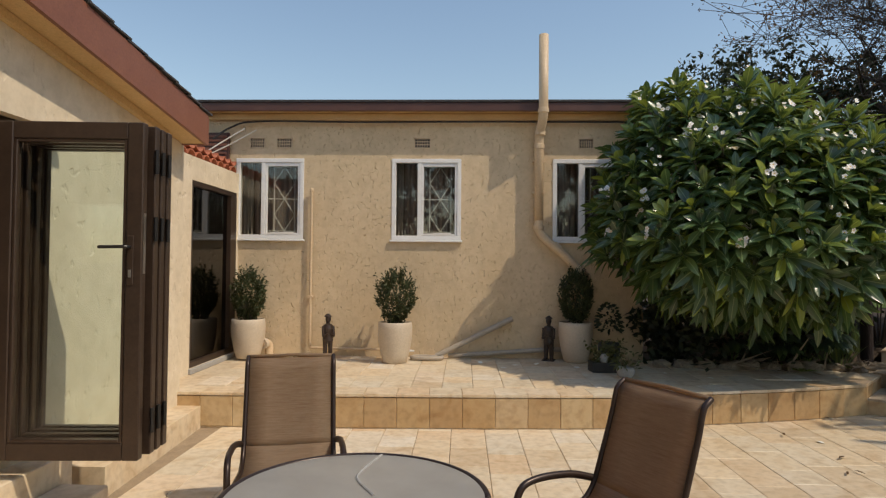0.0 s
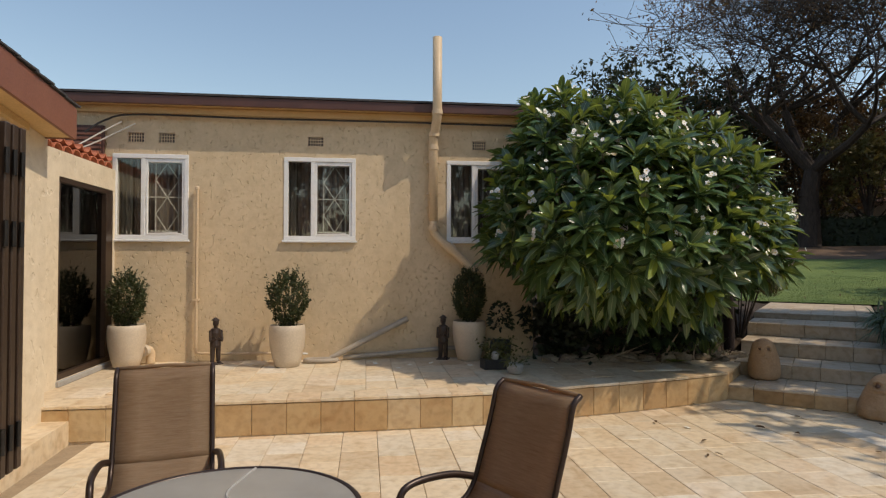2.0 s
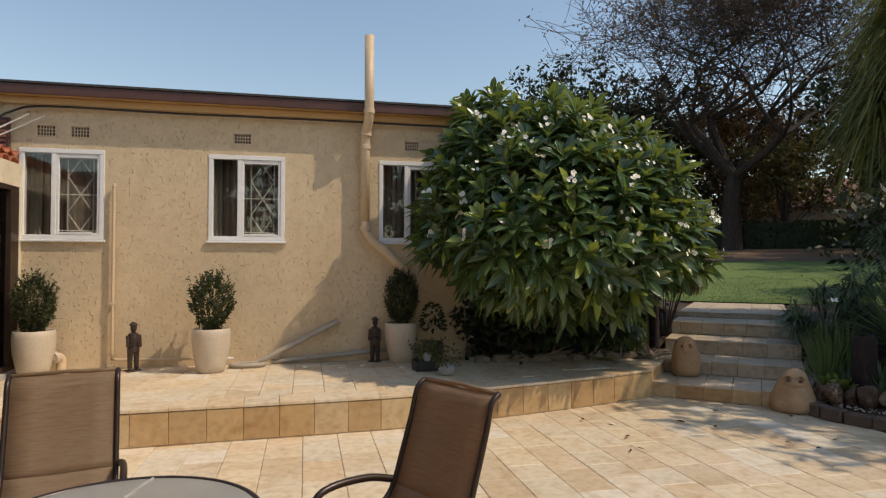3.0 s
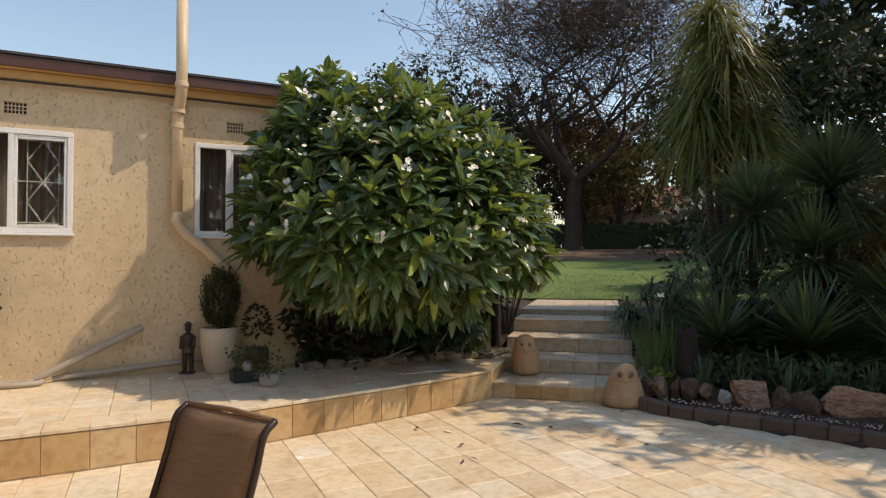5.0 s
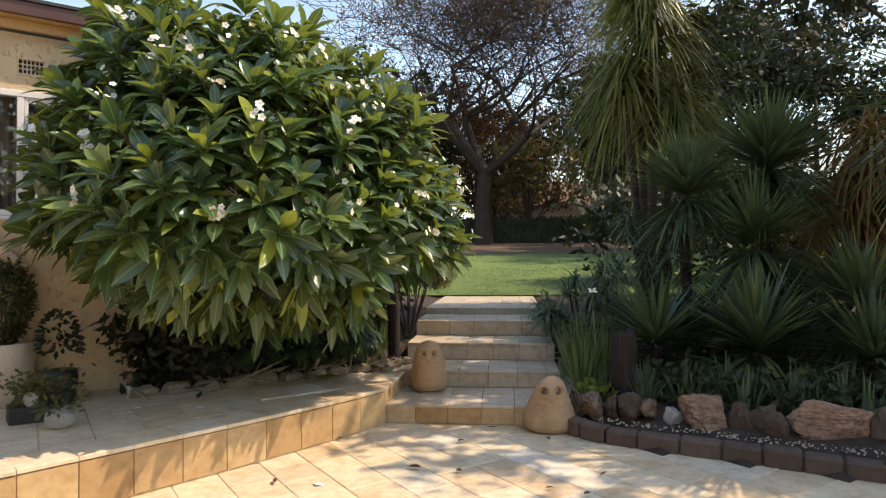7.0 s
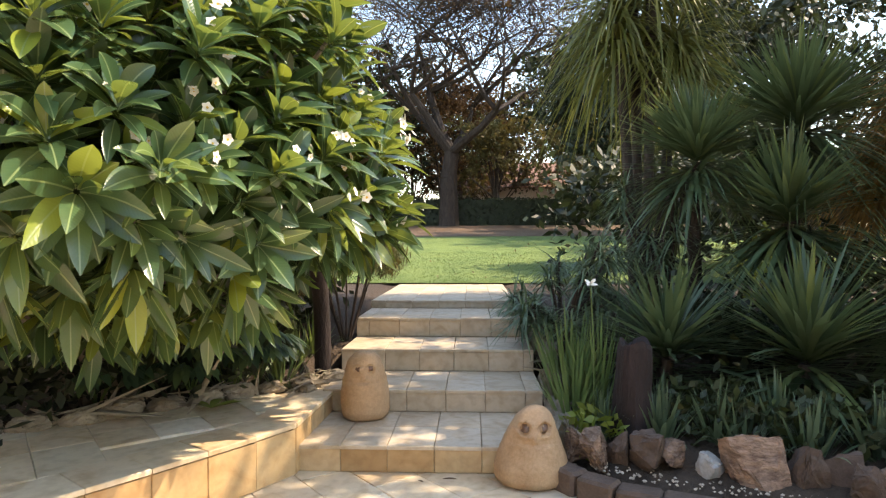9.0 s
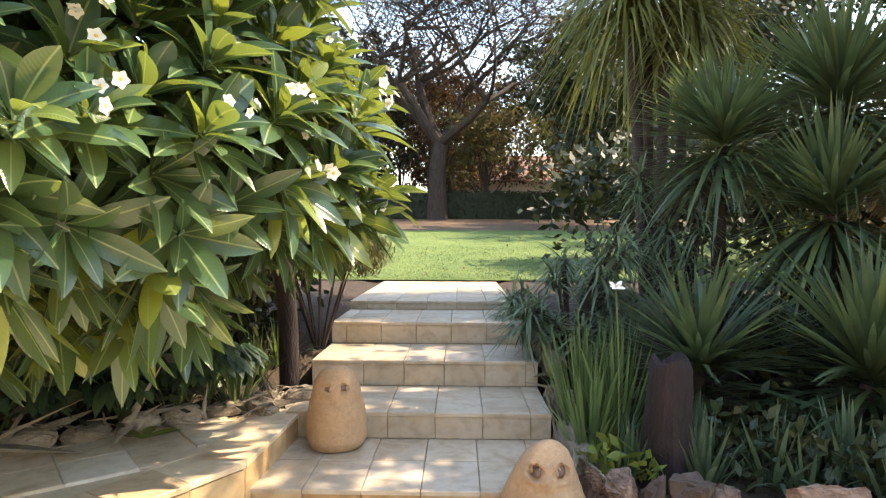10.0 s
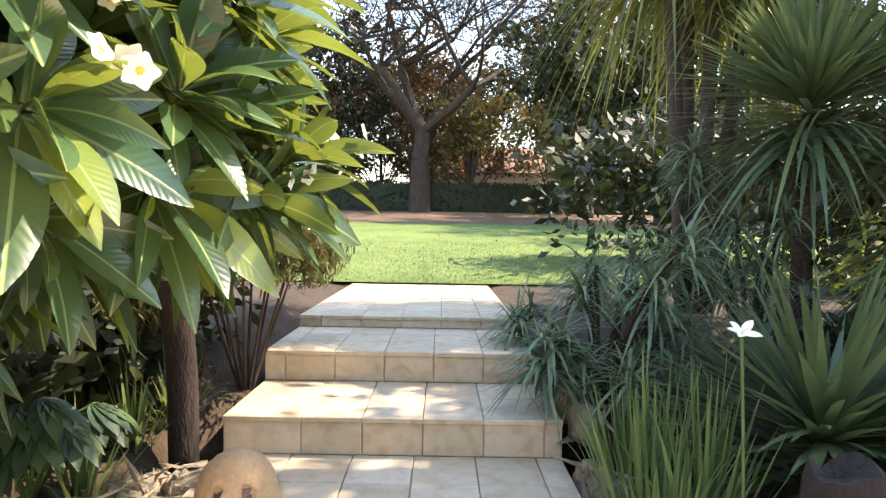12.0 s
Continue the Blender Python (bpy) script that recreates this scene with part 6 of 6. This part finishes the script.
for i, (x, y, th, cr, ch, nn, sz, mat, lab) in enumerate([
        (20.5, 37.0, 0.6, 3.4, 8.0, 6000, 0.15, M_DUSK, "dusky half-bare tree behind the hedge"),
        (25.0, 34.6, 0.6, 3.6, 8.6, 6500, 0.15, M_DUSK, "dusky half-bare tree behind the hedge"),
        (29.5, 31.6, 0.6, 3.6, 8.2, 6500, 0.15, M_DUSK, "dusky half-bare tree behind the hedge"),
        (25.0, 11.5, 1.2, 4.0, 9.5, 24000, 0.14, M_DARKTREE, "dark evergreen tree behind the flower bed"),
        (22.5, 14.8, 1.2, 3.6, 8.5, 22000, 0.14, M_DARKTREE, "dark evergreen tree behind the flower bed"),
        (24.5, 19.0, 1.5, 2.6, 5.0, 4500, 0.12, M_OLIVE, "small tree with olive and orange leaves"),
        (26.5, 22.0, 1.6, 2.6, 4.6, 4500, 0.12, M_OLIVE, "small tree with olive and orange leaves"),
        (24.0, 25.5, 1.5, 2.2, 4.2, 4000, 0.12, M_OLIVE, "small tree with olive and orange leaves"),
        (30.0, 21.5, 0.8, 4.2, 10.5, 9000, 0.14, M_BROWNLEAF, "tree with brown autumn leaves"),
        (21.0, 33.5, 0.5, 4.4, 11.0, 11000, 0.16, M_DARKTREE, "dark evergreen tree behind the hedge"),
        (16.0, 32.0, 0.5, 4.0, 9.5, 10000, 0.16, M_DARKTREE, "dark evergreen tree behind the hedge"),
        (26.5, 31.5, 0.6, 4.4, 10.5, 9000, 0.14, M_BROWNLEAF, "tree with brown autumn leaves"),
        (34.0, 29.0, 0.6, 4.6, 11.0, 9000, 0.16, M_DARKTREE, "dark evergreen tree behind the hedge"),
        (18.5, 37.0, 0.5, 4.6, 12.0, 9000, 0.18, M_DARKTREE, "dark evergreen tree behind the hedge"),
        (17.0, 31.0, 0.8, 3.6, 8.0, 8000, 0.12, M_BROWNLEAF, "tree with brown autumn leaves"),
        (23.5, 29.5, 0.9, 3.2, 7.5, 7000, 0.12, M_BROWNLEAF, "tree with brown autumn leaves"),
        # two trees added by sun angle to shade bed, steps and kerb
        (11.95, 3.35, 2.9, 2.7, 4.6, 15000, 0.11, M_DARKTREE, "dark evergreen tree added to shade the flower bed"),
        (11.1, 1.0, 2.4, 2.0, 3.8, 9000, 0.11, M_DARKTREE, "dark evergreen tree added to shade the flower bed"),
        # never in view; added so the window panes mirror something dark
        (3.0, -11.0, 1.2, 3.4, 6.0, 4500, 0.2, M_DARKTREE, "unseen evergreen added behind the patio to darken pane reflections"),
        (-2.5, -12.0, 1.2, 3.4, 6.5, 4500, 0.2, M_DARKTREE, "unseen evergreen added behind the patio to darken pane reflections"),
        (9.0, -11.0, 1.2, 3.2, 5.5, 4500, 0.2, M_DARKTREE, "unseen evergreen added behind the patio to darken pane reflections")]):
    leafy_tree(x, y, th, cr, ch, nn, sz, mat, 130 + i, lab)

hedge = thing("hedge", (0, 0, 0), "low dark clipped hedge along the lawn's end", "hedge")
core = bmesh.new()
a, b = uv(34.0, -22), uv(34.0, 16)
hz = ground_height(a.x, a.y)
c0, c1 = uv(34.5, -22), uv(34.5, 16)
vs = [core.verts.new((q.x, q.y, z)) for z in (hz - 0.1, hz + 1.30) for q in (a, b, c1, c0)]
for f in ((0, 1, 5, 4), (1, 2, 6, 5), (2, 3, 7, 6), (3, 0, 4, 7), (4, 5, 6, 7)):
    core.faces.new([vs[i] for i in f])
part("core", core, M_HEDGE, hedge)
lv = Leaves()
random.seed(150)
for _ in range(9000):
    v = random.uniform(-22, 16)
    if random.random() < 0.75:
        q = uv(33.95 + random.gauss(0, 0.06), v, hz + random.uniform(0, 1.38))
    else:
        q = uv(34.2 + random.uniform(-0.25, 0.3), v, hz + 1.33 + random.gauss(0, 0.05))
    lv.scrap(q, random.uniform(0.06, 0.11))
lv.make("foliage", M_HEDGE, hedge, smooth=False, kind="stuff")

house = thing("far_house", (31.0, 33.0, 2.3), "pale neighbouring house with a brown tiled roof behind trees", "house", turn=-43)
part("wall", box((-3, 0, -0.5), (9, 7, 2.9)), M_FARWALL, house)
bm = bmesh.new()
vs = [bm.verts.new(q) for q in ((-3.6, -0.6, 2.85), (9.6, -0.6, 2.85), (9.6, 7.6, 2.85), (-3.6, 7.6, 2.85), (-2, 3.5, 5.0), (8, 3.5, 5.0))]
for f in ((0, 1, 5, 4), (2, 3, 4, 5), (1, 2, 5), (3, 0, 4), (0, 3, 2, 1)):
    bm.faces.new([vs[i] for i in f])
part("roof", bm, M_FARROOF, house)
for x in (1.0, 5.0):
    w = part("window", box((x, -0.04, 0.7), (x + 1.5, -0.004, 2.0)), M_BLACK, house)
    part("frame", box((x - 0.08, -0.06, 0.62), (x + 1.58, -0.045, 0.7)), M_WHITE, w)
part("door", box((-1.8, -0.04, -0.4), (-0.8, -0.004, 1.9)), M_GUTTER, house)

# fallen leaves and blossoms on the paving
random.seed(160)
for i in range(15):
    x, y = random.uniform(3.0, 5.3), random.uniform(3.6, 5.7)
    if y > 5.45 + (x - 3) * 0.36 - 0.1:
        continue
    one = Leaves()
    one.leaf(Vector((0, 0, 0.012)), rand_dir(-0.05, 0.15), Vector((0, 0, 1)), random.uniform(0.03, 0.11), random.uniform(0.008, 0.018), 0.0, 4, random.uniform(0.3, 0.9))
    o = one.make("fallen_leaf", M_BROWNLEAF)
    o.matrix_basis = pose(x, y, 0.004)
    tagged(o, "dry curled leaf lying on the paving", "leaf", "fallen leaves")
for i, (x, y, z) in enumerate([(3.35, 4.75, 0.0), (2.0, 4.6, 0.0), (1.6, 6.5, 0.317), (0.9, 6.6, 0.317), (0.5, 6.75, 0.317), (2.5, 6.2, 0.317), (2.9, 5.95, 0.317), (0.75, 6.4, 0.317), (1.15, 6.7, 0.317), (5.0, 6.4, 0.190)]):
    o = part("fallen_blossom", flower_mesh, M_PETAL)
    o.matrix_basis = pose(x, y, z + 0.012, random.uniform(-30, 30), 180, random.uniform(0, 360))
    tagged(o, "fallen white frangipani blossom on the stone", "flower", "fallen blossoms")
o = Leaves()
for k in range(3):
    o.leaf(Vector((0, 0, 0.01)), Vector((math.cos(k), math.sin(k), 0.1)), Vector((0, 0, 1)), 0.20, 0.035, 0.05, 5, 0.4, obovate)
o = o.make("fallen_leaf", M_LIME)
o.matrix_basis = pose(4.05, 6.35, 0.320)
tagged(o, "large yellow-green leaf fallen on the terrace", "leaf", "fallen leaves")

# ---------------------------------------------------------------- paving pieces


def tile_mesh(name, w, d, h, mat, gap=0.0035):
    x, y, b = w / 2 - gap / 2, d / 2 - gap / 2, 0.004
    vs = [(-x, -y, -h), (x, -y, -h), (x, y, -h), (-x, y, -h), (-x, -y, -b), (x, -y, -b), (x, y, -b), (-x, y, -b), (-x + b, -y + b, 0), (x - b, -y + b, 0), (x - b, y - b, 0), (-x + b, y - b, 0)]
    fs = [(0, 1, 5, 4), (1, 2, 6, 5), (2, 3, 7, 6), (3, 0, 4, 7), (4, 5, 9, 8), (5, 6, 10, 9), (6, 7, 11, 10), (7, 4, 8, 11), (8, 9, 10, 11)]
    return mesh_of(name, vs, fs, mat)


random.seed(170)
TW = 0.298
PAVERS = {d: tile_mesh("paver", TW, d, 0.03, M_STONE) for d in (0.298, 0.447, 0.596)}


def inside(x, y, poly):
    hit = False
    for (x0, y0), (x1, y1) in zip(poly, poly[1:] + poly[:1]):
        if (y0 > y) != (y1 > y) and x < x0 + (y - y0) / (y1 - y0) * (x1 - x0):
            hit = not hit
    return hit


def front_y(x):
    for (x0, y0), (x1, y1) in zip(FRONT, FRONT[1:]):
        if x0 <= x <= x1:
            return y0 + (x - x0) / (x1 - x0) * (y1 - y0)
    return FRONT[0][1] if x < FRONT[0][0] else FRONT[-1][1]


rest_v, rest_f = [], []
count = 0
for col in range(35):
    x = -2.2 + TW * col + TW / 2
    y = 6.05 - random.choice((0, 0.1, 0.15))
    while y > -1.5:
        d = random.choice((0.298, 0.447, 0.447, 0.596))
        cy = y - d / 2
        if cy - d / 2 < front_y(x) + 0.05 and x < bed_edge(cy) + 0.32 and not (x < -1.95 and cy > 0.5):
            z = random.uniform(-0.0015, 0.0015)
            if count < 300 and cy > 1.4:
                o = part("paver", PAVERS[d], M_STONE, patio)
                o.matrix_basis = pose(x, cy, z, random.uniform(-0.15, 0.15), random.uniform(-0.15, 0.15), random.choice((0, 180)))
                count += 1
            else:
                n0 = len(rest_v)
                rest_v += [(v.co.x + x, v.co.y + cy, v.co.z + z) for v in PAVERS[d].vertices]
                rest_f += [tuple(n0 + i for i in p.vertices) for p in PAVERS[d].polygons]
        y -= d
tagged(part("paving_rest", (rest_v, rest_f), M_STONE, patio), kind="stuff")

# terrace top: a coping course along the front, then square slabs behind it
for col in range(25):
    x = -2.3 + TW * col + TW / 2
    y = 7.16
    while y > front_y(x) + 0.12:
        d = random.choice((0.298, 0.298, 0.447))
        cy = y - d / 2
        if all(inside(x + sx * 0.12, cy + sy * (d / 2 - 0.04), OUTLINE) for sx in (-1, 1) for sy in (-1, 1)) and cy - d / 2 > front_y(x) + 0.05:
            o = part("slab", PAVERS[d], M_STONE, terrace)
            o.matrix_basis = pose(x, cy, 0.314 + random.uniform(-0.001, 0.001), 0, 0, random.choice((0, 180)))
        y -= d
run = [Vector((*p, 0)) for p in FRONT]
end_run = [Vector((4.36, 5.75, 0)), Vector((4.90, 6.34, 0)), Vector((5.02, 6.46, 0))]
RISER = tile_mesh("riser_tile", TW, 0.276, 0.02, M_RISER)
COPING = tile_mesh("coping", TW, 0.295, 0.026, M_STONE)


def pieces_along(line, put):
    lens = [(b - a).length for a, b in zip(line, line[1:])]
    s = TW / 2
    while s < sum(lens):
        acc = 0
        for (a, b), ln in zip(zip(line, line[1:]), lens):
            if s <= acc + ln:
                q = a.lerp(b, (s - acc) / ln)
                put(q, math.atan2(b.y - a.y, b.x - a.x))
                break
            acc += ln
        s += TW


def put_front(q, ang):
    n = Vector((math.sin(ang), -math.cos(ang), 0))
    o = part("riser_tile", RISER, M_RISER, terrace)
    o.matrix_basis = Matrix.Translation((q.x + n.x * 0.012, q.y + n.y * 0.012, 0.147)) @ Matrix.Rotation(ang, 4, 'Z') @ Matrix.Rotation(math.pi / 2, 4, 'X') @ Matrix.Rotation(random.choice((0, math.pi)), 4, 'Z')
    o = part("coping", COPING, M_STONE, terrace)
    o.matrix_basis = Matrix.Translation((q.x - n.x * 0.128, q.y - n.y * 0.128, 0.316)) @ Matrix.Rotation(ang, 4, 'Z')


pieces_along(run, put_front)
pieces_along(end_run, put_front)

# treads and risers of the garden steps
low = 0.0
for u0, u1, z in LEVELS:
    depth = u1 - u0
    rows = max(1, round(depth / 0.325))
    # front course overhangs a little
    rise = z - low - 0.024
    lo_v, hi_v = -1.16, right_v(u0)
    v = -1.16 + 0.04 * LEVELS.index((u0, u1, z))
    cuts = [lo_v]
    while v < hi_v - 0.08:
        if v > lo_v + 0.08:
            cuts.append(v)
        v += 0.287
    cuts.append(hi_v)
    for a, b in zip(cuts, cuts[1:]):
        w = b - a
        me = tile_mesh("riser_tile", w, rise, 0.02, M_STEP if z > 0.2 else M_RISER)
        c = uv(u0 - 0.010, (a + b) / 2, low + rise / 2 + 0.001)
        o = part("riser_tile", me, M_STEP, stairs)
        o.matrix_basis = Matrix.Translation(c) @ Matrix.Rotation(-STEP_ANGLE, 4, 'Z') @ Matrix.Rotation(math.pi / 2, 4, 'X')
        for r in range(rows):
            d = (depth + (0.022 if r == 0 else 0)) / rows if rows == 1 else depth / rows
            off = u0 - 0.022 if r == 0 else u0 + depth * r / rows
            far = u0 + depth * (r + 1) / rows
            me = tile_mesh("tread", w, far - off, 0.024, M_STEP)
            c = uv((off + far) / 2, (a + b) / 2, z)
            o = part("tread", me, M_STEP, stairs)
            o.matrix_basis = Matrix.Translation(c) @ Matrix.Rotation(-STEP_ANGLE, 4, 'Z')
    low = z
